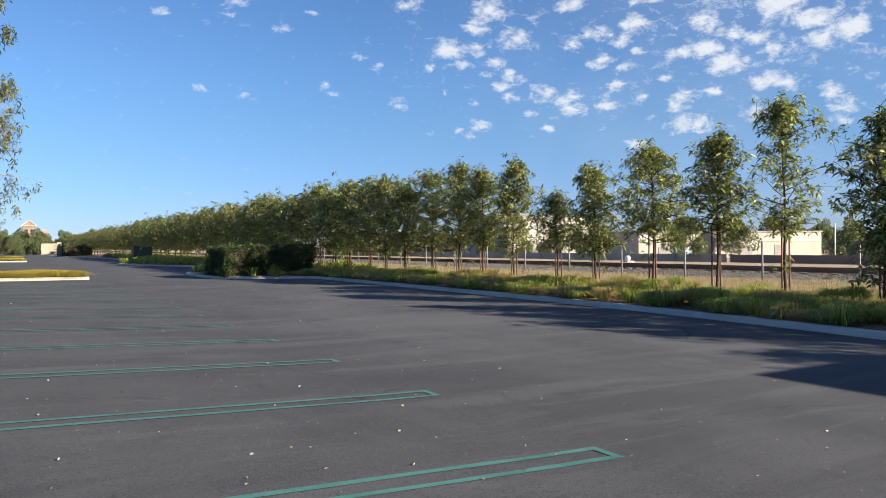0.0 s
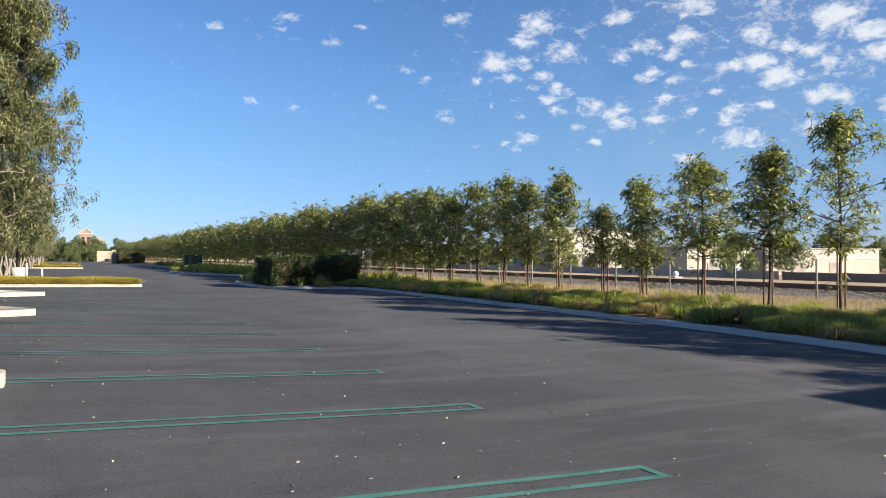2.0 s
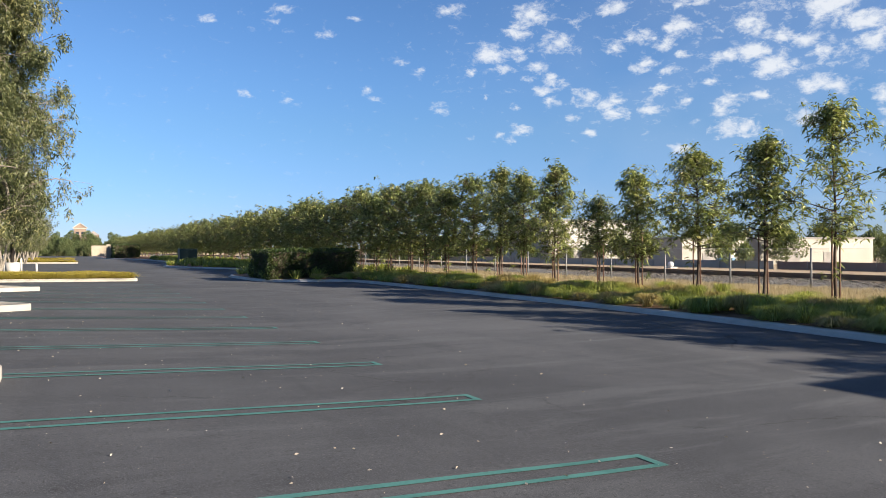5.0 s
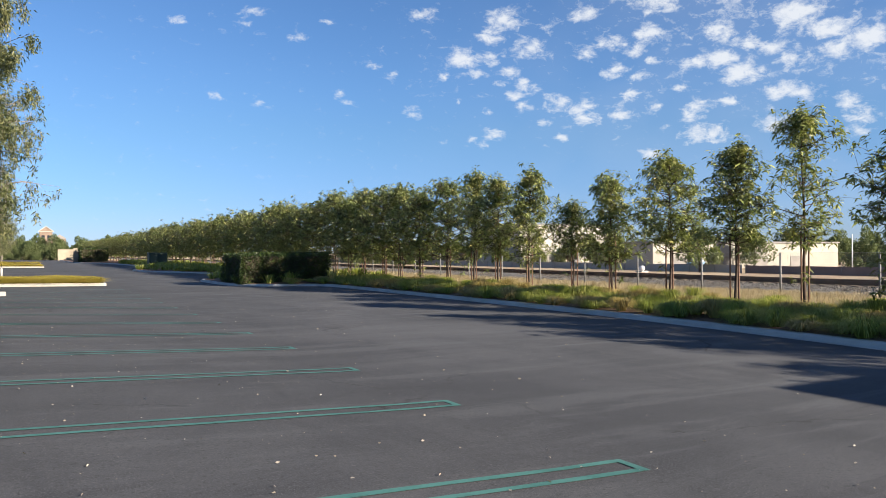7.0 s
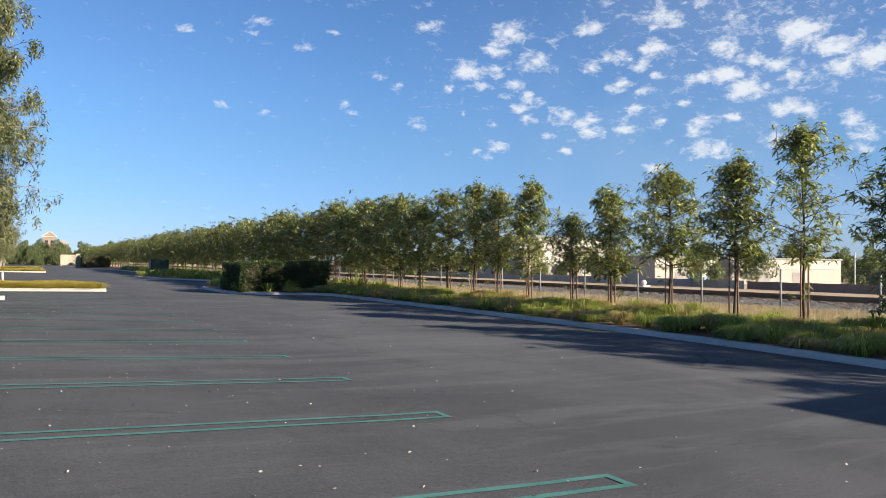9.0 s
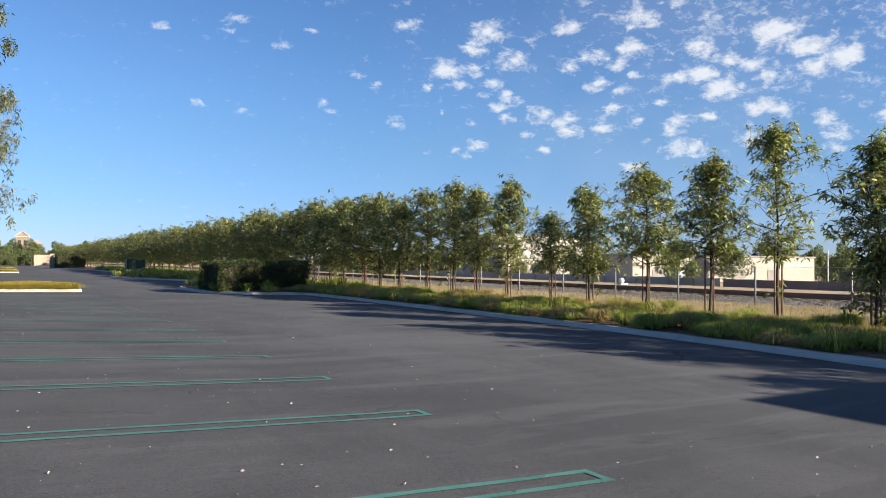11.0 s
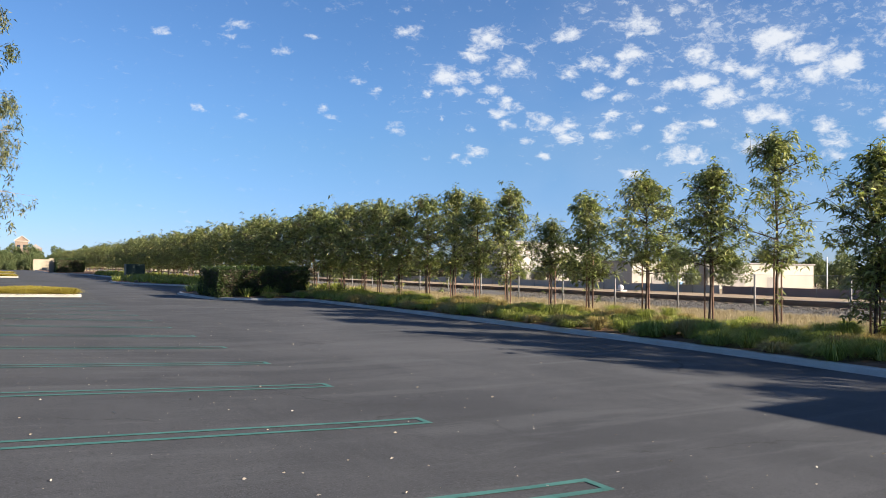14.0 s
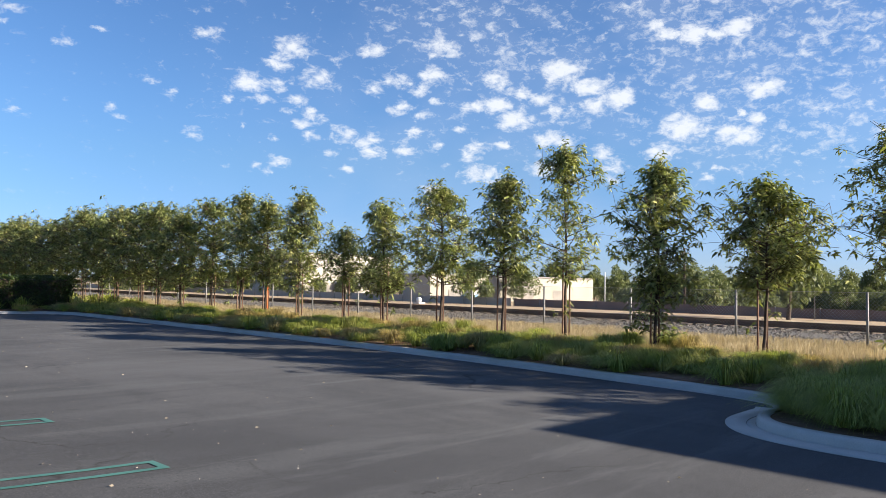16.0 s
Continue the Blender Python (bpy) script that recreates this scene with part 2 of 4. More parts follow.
GLASS = plain("dark_glass", rgb(0.02, 0.025, 0.03), rgb(0.04, 0.05, 0.06), 0.5, 0.1, 20.0, 0.0)
WHITE_PAINT = plain("white_enamel", rgb(0.560, 0.560, 0.560), rgb(0.640, 0.640, 0.640), 1.0, 0.4, 30.0, 0.0)
RED_PAINT = plain("red_enamel", rgb(0.42, 0.03, 0.025), rgb(0.55, 0.05, 0.04), 2.0, 0.45, 30.0, 0.0)
ORANGE = plain("orange_plastic", rgb(0.42, 0.10, 0.03), rgb(0.55, 0.15, 0.05), 3.0, 0.5, 30.0, 0.0)
BLUE_PAINT = plain("blue_enamel", rgb(0.10, 0.22, 0.42), rgb(0.16, 0.30, 0.5), 2.0, 0.4, 30.0, 0.0)
RUBBER = plain("rubber", rgb(0.012, 0.012, 0.012), rgb(0.03, 0.03, 0.03), 5.0, 0.9, 50.0)
DARK_STEEL = plain("bronze_steel", rgb(0.035, 0.03, 0.027), rgb(0.06, 0.052, 0.047), 3.0, 0.5, 30.0, 0.001, 0.4)
BALLAST = plain("ballast_stone", rgb(0.071, 0.069, 0.066), rgb(0.208, 0.198, 0.186), 9.0, 0.95, 16.0, 0.06)
# pale blue of distant air haze is put into the hills' base colour
HILL = plain("haze_tinted_hill", rgb(0.33, 0.42, 0.52), rgb(0.38, 0.46, 0.55), 0.002, 1.0, 0.02, 0.0)

LEAF_YOUNG = leafy("lance_leaf", rgb(0.008, 0.017, 0.005), rgb(0.340, 0.400, 0.138), rgb(0.52, 0.46, 0.19), 0.40, (0.34, 0.40, 0.08), 1.2, 1.9, 0.25)
LEAF_PALE = leafy("olive_leaf", rgb(0.024, 0.034, 0.013), rgb(0.175, 0.190, 0.085), rgb(0.27, 0.25, 0.11), 0.45, (0.20, 0.24, 0.07), 0.8, 1.4, 0.26)
LEAF_HEDGE = leafy("hedge_leaf", rgb(0.006, 0.014, 0.004), rgb(0.050, 0.085, 0.018), rgb(0.105, 0.130, 0.034), 0.4, (0.07, 0.11, 0.014), 1.4, 1.6, 0.2)
LEAF_FAR = leafy("far_leaf", rgb(0.048, 0.072, 0.029), rgb(0.150, 0.186, 0.074), rgb(0.216, 0.210, 0.096), 0.6, (0.16, 0.19, 0.06), 0.2)
GRASS = leafy("sedge_blade", rgb(0.024, 0.044, 0.009), rgb(0.48, 0.55, 0.115), rgb(0.74, 0.66, 0.26), 0.5, (0.46, 0.52, 0.09), 1.6, 1.4)
GRASS_PALE = leafy("pale_sedge_blade", rgb(0.060, 0.052, 0.016), rgb(0.62, 0.50, 0.18), rgb(0.76, 0.60, 0.28), 0.5, (0.56, 0.45, 0.15), 1.6, 1.2)
YELLOW_GRASS = leafy("yellow_groundcover", rgb(0.336, 0.280, 0.050), rgb(0.627, 0.515, 0.090), rgb(0.650, 0.493, 0.123), 0.6, (0.42, 0.35, 0.06), 0.8)
STRAW = leafy("dry_grass", rgb(0.33, 0.26, 0.15), rgb(0.58, 0.49, 0.31), rgb(0.66, 0.58, 0.41), 0.7, (0.52, 0.42, 0.22), 0.5)
STONE = leafy("crushed_stone", rgb(0.085, 0.080, 0.075), rgb(0.36, 0.34, 0.32), rgb(0.28, 0.23, 0.18), 0.9, (0.10, 0.10, 0.10), 0.6)
LITTER = leafy("fallen_leaf", rgb(0.230, 0.200, 0.160), rgb(0.560, 0.530, 0.480), rgb(0.450, 0.342, 0.216), 0.7, (0.2, 0.17, 0.1), 0.6)


def ground_material():
    mat, T = material("dry_ground")
    p = T.node("ShaderNodeTexCoord").outputs["Object"]
    a, b, g = T.noise(p, 0.12, 5, 0.6), T.noise(p, 1.1, 5, 0.6), T.noise(p, 30, 3)
    x = T.node("ShaderNodeSeparateXYZ", {0: p}).outputs[0]
    c = T.mix(T.ramp(b, 0.3, 0.7), rgb(0.33, 0.25, 0.13), rgb(0.46, 0.36, 0.20))
    dirt = T.mix(T.ramp(a, 0.35, 0.65), rgb(0.30, 0.21, 0.13), rgb(0.42, 0.33, 0.22))
    c = T.mix(T.ramp(x, 27.5, 30.0), c, dirt)
    c = T.mix(T.math("MULTIPLY", T.ramp(a, 0.55, 0.7), 0.35), c, rgb(0.20, 0.18, 0.09))
    finish(T, c, 0.95, g, 0.03, 0.6)
    return mat


GROUND = ground_material()

# ---------------------------------------------------------------- helpers
RNG = np.random.default_rng(7)


def mesh_np(name, verts, polys, mats, smooth=False):
    """A mesh from arrays: polys is a list of (n, k) index arrays."""
    me = bpy.data.meshes.new(name)
    verts = np.asarray(verts, dtype=np.float32)
    me.vertices.add(len(verts))
    me.vertices.foreach_set("co", verts.ravel())
    loops = np.concatenate([np.asarray(q, dtype=np.int32).ravel() for q in polys])
    sizes = np.concatenate([np.full(len(q), np.asarray(q).shape[1], dtype=np.int32) for q in polys])
    me.loops.add(len(loops))
    me.loops.foreach_set("vertex_index", loops)
    me.polygons.add(len(sizes))
    me.polygons.foreach_set("loop_start", np.concatenate([[0], np.cumsum(sizes)[:-1]]).astype(np.int32))
    me.update(calc_edges=True)
    for m in mats if isinstance(mats, (list, tuple)) else [mats]:
        me.materials.append(m)
    if smooth:
        me.polygons.foreach_set("use_smooth", np.ones(len(sizes), dtype=bool))
    return me


def from_bm(name, bm, mat, smooth=False):
    bmesh.ops.recalc_face_normals(bm, faces=bm.faces)
    me = bpy.data.meshes.new(name)
    bm.to_mesh(me)
    bm.free()
    me.materials.append(mat)
    if smooth:
        me.polygons.foreach_set("use_smooth", np.ones(len(me.polygons), dtype=bool))
    return me


def part(name, bm, mat, parent, label="", smooth=False):
    """Links a bmesh or a mesh as one object under a thing or a part."""
    ob = new(name, from_bm(name, bm, mat, smooth) if isinstance(bm, bmesh.types.BMesh) else bm)
    ob.parent = parent
    return tagged(ob, label)


def thing(name, x, y, z, label, category, group="", kind="", rz=0.0):
    ob = new(name)
    ob.matrix_basis = pose(x, y, z, 0, 0, rz)
    return tagged(ob, label, category, group, kind)


def box(x0, x1, y0, y1, z0, z1, bevel=0.0, bm=None):
    bm = bm or bmesh.new()
    r = bmesh.ops.create_cube(bm, size=1.0)
    for v in r["verts"]:
        v.co = ((x0 + x1) / 2 + v.co.x * (x1 - x0), (y0 + y1) / 2 + v.co.y * (y1 - y0), (z0 + z1) / 2 + v.co.z * (z1 - z0))
    if bevel:
        es = {e for v in r["verts"] for e in v.link_edges}
        bmesh.ops.bevel(bm, geom=list(es), offset=bevel, segments=2, affect="EDGES", profile=0.5)
    return bm


def tube_arrays(points, radii, sides=6):
    """Vertices and quads of a tapered tube along points."""
    pts, rad = np.asarray(points, float), np.asarray(radii, float)
    tang = np.gradient(pts, axis=0)
    tang /= np.linalg.norm(tang, axis=1)[:, None] + 1e-9
    ref = np.where(np.abs(tang[:, 2:3]) > 0.9, np.array([[1.0, 0, 0]]), np.array([[0, 0, 1.0]]))
    u = np.cross(tang, ref)
    u /= np.linalg.norm(u, axis=1)[:, None] + 1e-9
    w = np.cross(tang, u)
    ang = np.linspace(0, 2 * np.pi, sides, endpoint=False)
    ring = (np.cos(ang)[None, :, None] * u[:, None, :] + np.sin(ang)[None, :, None] * w[:, None, :]) * rad[:, None, None] + pts[:, None, :]
    n = len(pts)
    idx = np.arange(n * sides).reshape(n, sides)
    a, b = idx[:-1], np.roll(idx, -1, 1)[:-1]
    c, d = np.roll(idx, -1, 1)[1:], idx[1:]
    return ring.reshape(-1, 3), np.stack([a, b, c, d], -1).reshape(-1, 4)


def join_tubes(tubes):
    vs, qs, n = [], [], 0
    for v, q in tubes:
        vs.append(v)
        qs.append(q + n)
        n += len(v)
    return np.concatenate(vs), np.concatenate(qs)


def cylinder(x, y, z0, z1, r0, r1=None, sides=12, bm=None):
    bm = bm or bmesh.new()
    r = bmesh.ops.create_cone(bm, cap_ends=True, segments=sides, radius1=r0, radius2=r0 if r1 is None else r1, depth=z1 - z0)
    for v in r["verts"]:
        v.co += Vector((x, y, (z0 + z1) / 2))
    return bm


def unit(v):
    return v / (np.linalg.norm(v, axis=-1, keepdims=True) + 1e-9)


def leaf_arrays(base, way, length, width, bend=0.25, rng=RNG):
    """One bent, pointed leaf (two quads' worth of outline in four corners) per row."""
    n = len(base)
    way = unit(way)
    side = unit(np.cross(way, unit(rng.normal(size=(n, 3)))))
    mid = base + way * (length * 0.42)[:, None]
    tip = base + way * length[:, None] - np.array([0, 0, 1.0]) * (length * bend)[:, None]
    v = np.stack([base, mid + side * (width / 2)[:, None], tip, mid - side * (width / 2)[:, None]], 1).reshape(-1, 3)
    return v, np.arange(4 * n).reshape(n, 4)


def lance_leaves(base, way, length, width, droop, rng):
    """Long pointed leaves that arch over: six corners each, widest past the stalk."""
    n = len(base)
    way = unit(way)
    side = unit(np.cross(way, np.array([0, 0, 1.0]) + rng.normal(0, 0.45, (n, 3)))) * (width / 2)[:, None]
    down = np.array([0, 0, 1.0]) * (length * droop)[:, None]
    a = base + way * (length * 0.33)[:, None] - down * 0.08
    b = base + way * (length * 0.68)[:, None] - down * 0.42
    tip = base + way * (length * 0.94)[:, None] - down
    v = np.stack([base, a + side, a - side, b + side * 0.72, b - side * 0.72, tip], 1).reshape(-1, 3)
    i = np.arange(n)[:, None] * 6
    return v, [i + np.array([[1, 3, 4, 2]]), np.concatenate([i + np.array([[0, 1, 2]]), i + np.array([[3, 5, 4]])])]


def ground_z(x, y):
    """Height of the paving: the stalls climb gently away from the lane."""
    x, y = np.asarray(x, float), np.asarray(y, float)
    slope = 0.045 + (0.015 - 0.045) * np.clip((y - 24) / 16, 0, 1)
    run = np.clip(4.6 - x, 0, 9.0)
    return slope * np.where(run < 1.2, run * run / 2.4, run - 0.6)

# ---------------------------------------------------------------- ground, paving, kerbs
def grid_mesh(name, xs, ys, zf, mat):
    X, Y = np.meshgrid(xs, ys, indexing="ij")
    Z = zf(X, Y)
    idx = np.arange(X.size).reshape(X.shape)
    q = np.stack([idx[:-1, :-1], idx[1:, :-1], idx[1:, 1:], idx[:-1, 1:]], -1).reshape(-1, 4)
    return mesh_np(name, np.stack([X, Y, Z], -1).reshape(-1, 3), [q], mat, True)


def earth_z(x, y):
    base = np.interp(x, [-3000, -30, 4, 9.5, 13.0, 13.4, 14.6, 16.3, 18, 20, 22, 30, 45, 75, 300, 3000],
                     [-0.4, -0.10, -0.12, -0.10, -0.08, 0.08, 0.14, 0.18, 0.20, 0.20, 0.14, 0.05, -0.35, -1.1, -1.8, -1.8])
    return base


xs = np.array([-3000, -800, -200, -60, -20, 4, 9.5, 13.0, 13.4, 14, 14.6, 15.4, 16.3, 17, 18, 19, 20, 21, 22, 24, 26, 30, 36, 45, 60, 75, 100, 160, 300, 800, 3000], float)
ys = np.concatenate([[-3000, -800, -200, -60], np.arange(-30, 220, 10.0), [260, 400, 800, 1500, 3000]])
ground = tagged(new("ground", grid_mesh("ground", xs, ys, earth_z, GROUND)), "dry tan earth and dead grass along the railway", "ground", kind="structure")

lot_x = np.concatenate([[-60, -40, -20], np.arange(-10, 9.1, 0.5), [10, 11, 12, 13.3]])
lot_y = np.concatenate([np.arange(-30, 50, 1.0), np.arange(50, 231, 5.0)])
road = tagged(new("road", grid_mesh("road", lot_x, lot_y, ground_z, ASPHALT)), "worn dark grey asphalt of an empty car park", "road", kind="structure")


def smooth_line(points, rounds=3):
    p = np.array(points, float)
    for _ in range(rounds):
        a, b = p[:-1] * 0.75 + p[1:] * 0.25, p[:-1] * 0.25 + p[1:] * 0.75
        p = np.concatenate([p[:1], np.stack([a, b], 1).reshape(-1, 2), p[-1:]])
    return p


KERB = smooth_line([(9.4, -30), (9.4, -4), (9.38, 1.5), (9.32, 3.1), (9.5, 4.0), (10.05, 4.45), (10.8, 4.5), (11.4, 4.5), (12.05, 5.0), (12.38, 8), (12.76, 12),
                    (13.0, 18), (13.08, 26), (13.1, 33), (12.9, 35.0), (11.4, 35.9), (9.9, 36.6), (9.1, 37.8), (9.0, 41), (9.1, 46), (10.2, 48), (12.9, 50),
                    (13.1, 56), (12.8, 63), (11.6, 66), (9.7, 71), (9.3, 75), (9.6, 81), (11.6, 84.5), (13.1, 88), (13.1, 122), (12.6, 132), (11, 142), (8.7, 150), (8.4, 160), (8.4, 230)])


def sweep(name, line, profile, mat, closed=False):
    """Sweeps a profile of (sideways, up) along a ground line; sideways is to the right of its course."""
    p = np.asarray(line, float)
    if closed:
        t = np.roll(p, -1, 0) - np.roll(p, 1, 0)
    else:
        t = np.gradient(p, axis=0)
    t = unit(t)
    nrm = np.stack([t[:, 1], -t[:, 0]], -1)
    k, n = len(profile), len(p)
    v = np.zeros((n, k, 3))
    for j, (s, h) in enumerate(profile):
        q = p + nrm * s
        v[:, j, :2] = q
        v[:, j, 2] = ground_z(p[:, 0], p[:, 1]) + h
    idx = np.arange(n * k).reshape(n, k)
    nx = np.roll(idx, -1, 0) if closed else idx[1:]
    cur = idx if closed else idx[:-1]
    f = np.stack([cur[:, :-1], nx[:, :-1], nx[:, 1:], cur[:, 1:]], -1).reshape(-1, 4)
    return mesh_np(name, v.reshape(-1, 3), [f], mat)


KERB_PROFILE = [(0.0, -0.08), (0.01, 0.07), (0.022, 0.100), (0.045, 0.112), (0.145, 0.114), (0.16, 0.10), (0.165, -0.1)]
kerb = tagged(new("kerb", sweep("kerb", KERB, KERB_PROFILE, CONCRETE)), "grey cast concrete kerb along the planting strip", "kerb", kind="structure")
gutter = tagged(new("gutter", sweep("gutter", KERB, [(-0.10, -0.03), (-0.10, 0.007), (-0.06, 0.005), (0.0, 0.006)], CONCRETE)),
                "pale concrete gutter beside the kerb", "gutter", kind="structure")
NOSE = KERB[(KERB[:, 1] > -20) & (KERB[:, 1] < 4.6)]
apron = tagged(new("gutter", sweep("gutter", NOSE, [(-0.34, -0.03), (-0.34, 0.013), (-0.2, 0.010), (-0.104, 0.011)], CONCRETE)),
               "broad pale concrete apron round the kerb nose", "gutter", kind="structure")


def kerb_x(y):
    """The kerb's easternmost reach is not wanted: nearest crossing for y above the rounded nose."""
    m = KERB[:, 1] > 4.75
    return np.interp(y, KERB[m, 1], KERB[m, 0])


# planting bed behind the kerb, one sheet
by = np.concatenate([np.arange(4.9, 60, 0.6), np.arange(60, 231, 3.0)])
bx = np.linspace(0, 1, 14)
BX = kerb_x(by)[:, None] + 0.15 + (17.6 - kerb_x(by)[:, None] - 0.15) * bx[None]
BZ = 0.12 + (earth_z(17.6, 0) + 0.02 - 0.12) * np.clip(bx * 1.15, 0, 1)[None] + 0.03 * np.sin(np.pi * np.clip(bx, 0, 1))[None] + 0 * BX
bi = np.arange(BX.size).reshape(BX.shape)
bed = mesh_np("planting_bed", np.stack([BX, by[:, None] + 0 * BX, BZ], -1).reshape(-1, 3),
              [np.stack([bi[:-1, :-1], bi[:-1, 1:], bi[1:, 1:], bi[1:, :-1]], -1).reshape(-1, 4)], SOIL, True)
tagged(new("planting_bed", bed), "brown mulched planting bed behind the kerb", "planting bed", kind="structure")
edge = KERB[KERB[:, 1] < 4.86]
edge = edge[: int(np.argmax(edge[:, 0])) + 1]
way = unit(np.gradient(edge, axis=0))
edge = edge + np.stack([way[:, 1], -way[:, 0]], -1) * 0.12
rim = [(px, py, 0.095) for px, py in edge] + [(12.3, 4.9, 0.14), (30, 4.9, 0.3), (30, -30, 0.3)]
nose = mesh_np("planting_bed", rim, [np.arange(len(rim))[None]], SOIL)
tagged(new("planting_bed", nose), "brown mulched planting bed at the rounded kerb nose", "planting bed", kind="structure")


def bed_z(x, y):
    k = kerb_x(y) + 0.15
    u = np.clip((x - k) / (17.6 - k), 0, 1)
    return np.where(x > 17.6, earth_z(x, y), 0.12 + (earth_z(17.6, 0) + 0.02 - 0.12) * np.clip(u * 1.15, 0, 1) + 0.03 * np.sin(np.pi * u))


# ---------------------------------------------------------------- stall lines
def stall_line(y0, x0, x1):
    """A hairpin of two narrow painted lines joined at the lane end."""
    lw, wide, n = 0.074, 0.34, 20
    ob = thing("stall_line", 0, 0, 0, "faded green hairpin stall line painted on asphalt", "road marking", "green stall lines")
    for name, (xa, xb, ya, yb) in (("line", (x0, x1, y0, y0 + lw)), ("line", (x0, x1, y0 + wide - lw, y0 + wide)), ("line_end", (x1, x1 + lw, y0, y0 + wide))):
        u = np.linspace(xa, xb, n)
        w = RNG.normal(0, 0.004, (2, n))
        v = np.concatenate([np.stack([u, ya + w[0], ground_z(u, ya) + 0.006], -1), np.stack([u, yb + w[1], ground_z(u, yb) + 0.006], -1)])
        i = np.arange(n - 1)
        part(name, mesh_np(name, v, [np.stack([i, i + 1, i + 1 + n, i + n], -1)], PAINT), None, ob)


for i in range(-1, 13):
    stall_line(4.18 + 2.74 * i, -5.6 if (i - 2) % 4 else -0.55, 3.95)

# ---------------------------------------------------------------- leaves, trees
def tree_wood(height, lean, r0, sides=7, rng=RNG):
    """Trunk spine and limb spines; returns tubes."""
    n = 9
    s = np.linspace(0, 1, n)
    wob = np.cumsum(rng.normal(0, 0.018 * height / n * 3, (n, 2)), 0)
    wob -= wob[0]
    spine = np.stack([lean[0] * s + wob[:, 0], lean[1] * s + wob[:, 1], height * s], -1)
    tubes = [tube_arrays(spine, r0 * (1 - 0.85 * s) + 0.006, sides)]
    return spine, tubes


def young_tree(name, height, radius, crown0, leaves, label, rng, leaf=0.17, sparse=0.0, low=0, gaps=()):
    """A staked young tree: straight stem, rising limbs, whorls of drooping lance leaves at the twig ends.
    gaps: bare stretches of the crown, as (from, to, bearing in degrees, half angle)."""
    top = thing(name, 0, 0, 0, label, "tree", "young trees along the railway fence")
    spine, tubes = tree_wood(height * 0.97, rng.normal(0, 0.08, 2), 0.022 + 0.003 * height, rng=rng)
    nb = int(34 + 8 * height)
    tufts, outs = [], []
    hs = crown0 + (height - crown0) * (np.arange(nb) + rng.uniform(0, 1, nb)) / nb
    a = rng.uniform(0, 2 * math.pi)
    lobes = rng.uniform(0, 2 * math.pi, 3)
    for h in hs:
        u = (h - crown0) / (height - crown0)
        a += 2.4 + rng.normal(0, 0.5)
        if sparse and rng.uniform() < sparse and 0.15 < u < 0.75:
            continue
        if any(g0 < u < g1 and abs((math.degrees(a) - b + 180) % 360 - 180) < w for g0, g1, b, w in gaps):
            continue
        prof = min(1.0, 0.70 + 1.2 * u) * max(0.0, 1 - (max(0.0, u - 0.30) / 0.72) ** 1.8) ** 0.7
        prof = max(0.12, prof * (1 + 0.22 * math.sin(a * 2 + lobes[0] + 5 * u) + 0.16 * math.sin(9 * u + lobes[1])))
        r = radius * 1.46 * prof * rng.uniform(0.55, 1.12)
        p0 = np.array([np.interp(h * 0.92, spine[:, 2], spine[:, k]) for k in (0, 1)] + [h * 0.92])
        rise = r * rng.uniform(0.15, 0.8)
        d = np.array([math.cos(a), math.sin(a), 0])
        s = np.linspace(0, 1, 4)[:, None]
        limb = p0 + d * r * s + np.array([0, 0, 1]) * rise * s ** 1.3 - np.array([0, 0, 1]) * 0.14 * r * s ** 3
        tubes.append(tube_arrays(limb, np.linspace(0.014, 0.004, 4), 4))
        for _ in range(rng.integers(6, 9)):
            f = rng.uniform(0.22, 1.0)
            at = limb[0] * (1 - f) + limb[-1] * f + np.array([0, 0, 0.06 * r])
            tw = at + rng.normal(0, 0.07 + 0.13 * r, 3)
            tubes.append(tube_arrays([at, (at + tw) / 2 + [0, 0, 0.02], tw], [0.005, 0.004, 0.003], 3))
            tufts.append(tw)
            outs.append(d)
    for _ in range(low):
        h, b = rng.uniform(0.3, crown0 - 0.2), rng.uniform(0, 2 * math.pi)
        d = np.array([math.cos(b), math.sin(b), 0])
        p0 = np.array([spine[0, 0], spine[0, 1], h])
        tw = p0 + d * rng.uniform(0.2, 0.5) + [0, 0, 0.12]
        tubes.append(tube_arrays([p0, tw], [0.008, 0.004], 3))
        tufts.append(tw)
        outs.append(d)
    # the leader and a few upright side shoots above the crown
    for dx, dy, lo, hi in ((0, 0, 0.90, 1.0), (0.16, 0.05, 0.86, 0.955), (-0.12, 0.14, 0.84, 0.93)):
        foot = np.array([spine[-1, 0] + dx * 0.4, spine[-1, 1] + dy * 0.4, height * (lo - 0.05)])
        head = np.array([spine[-1, 0] + dx, spine[-1, 1] + dy, height * hi])
        tubes.append(tube_arrays([foot, head], [0.008, 0.003], 4))
        for f in np.linspace(0.4, 1, 4):
            tufts.append(foot * (1 - f) + head * f)
            outs.append(np.array([0, 0, 0.7]))
    v, q = join_tubes(tubes)
    part("trunk", mesh_np("trunk", v, [q], BARK, True), None, top, "thin dark brown stem and limbs")
    tufts, outs = np.array(tufts), np.array(outs)
    k = max(6, int(1.75 * leaves / len(tufts)))
    n = len(tufts) * k
    base = np.repeat(tufts, k, 0) + rng.normal(0, 0.045, (n, 3))
    turn = np.tile(np.arange(k) * 2.4, len(tufts)) + np.repeat(rng.uniform(0, 6.28, len(tufts)), k)
    way = np.stack([np.cos(turn), np.sin(turn), rng.normal(0.12, 0.32, n)], -1) + np.repeat(outs, k, 0) * 0.45
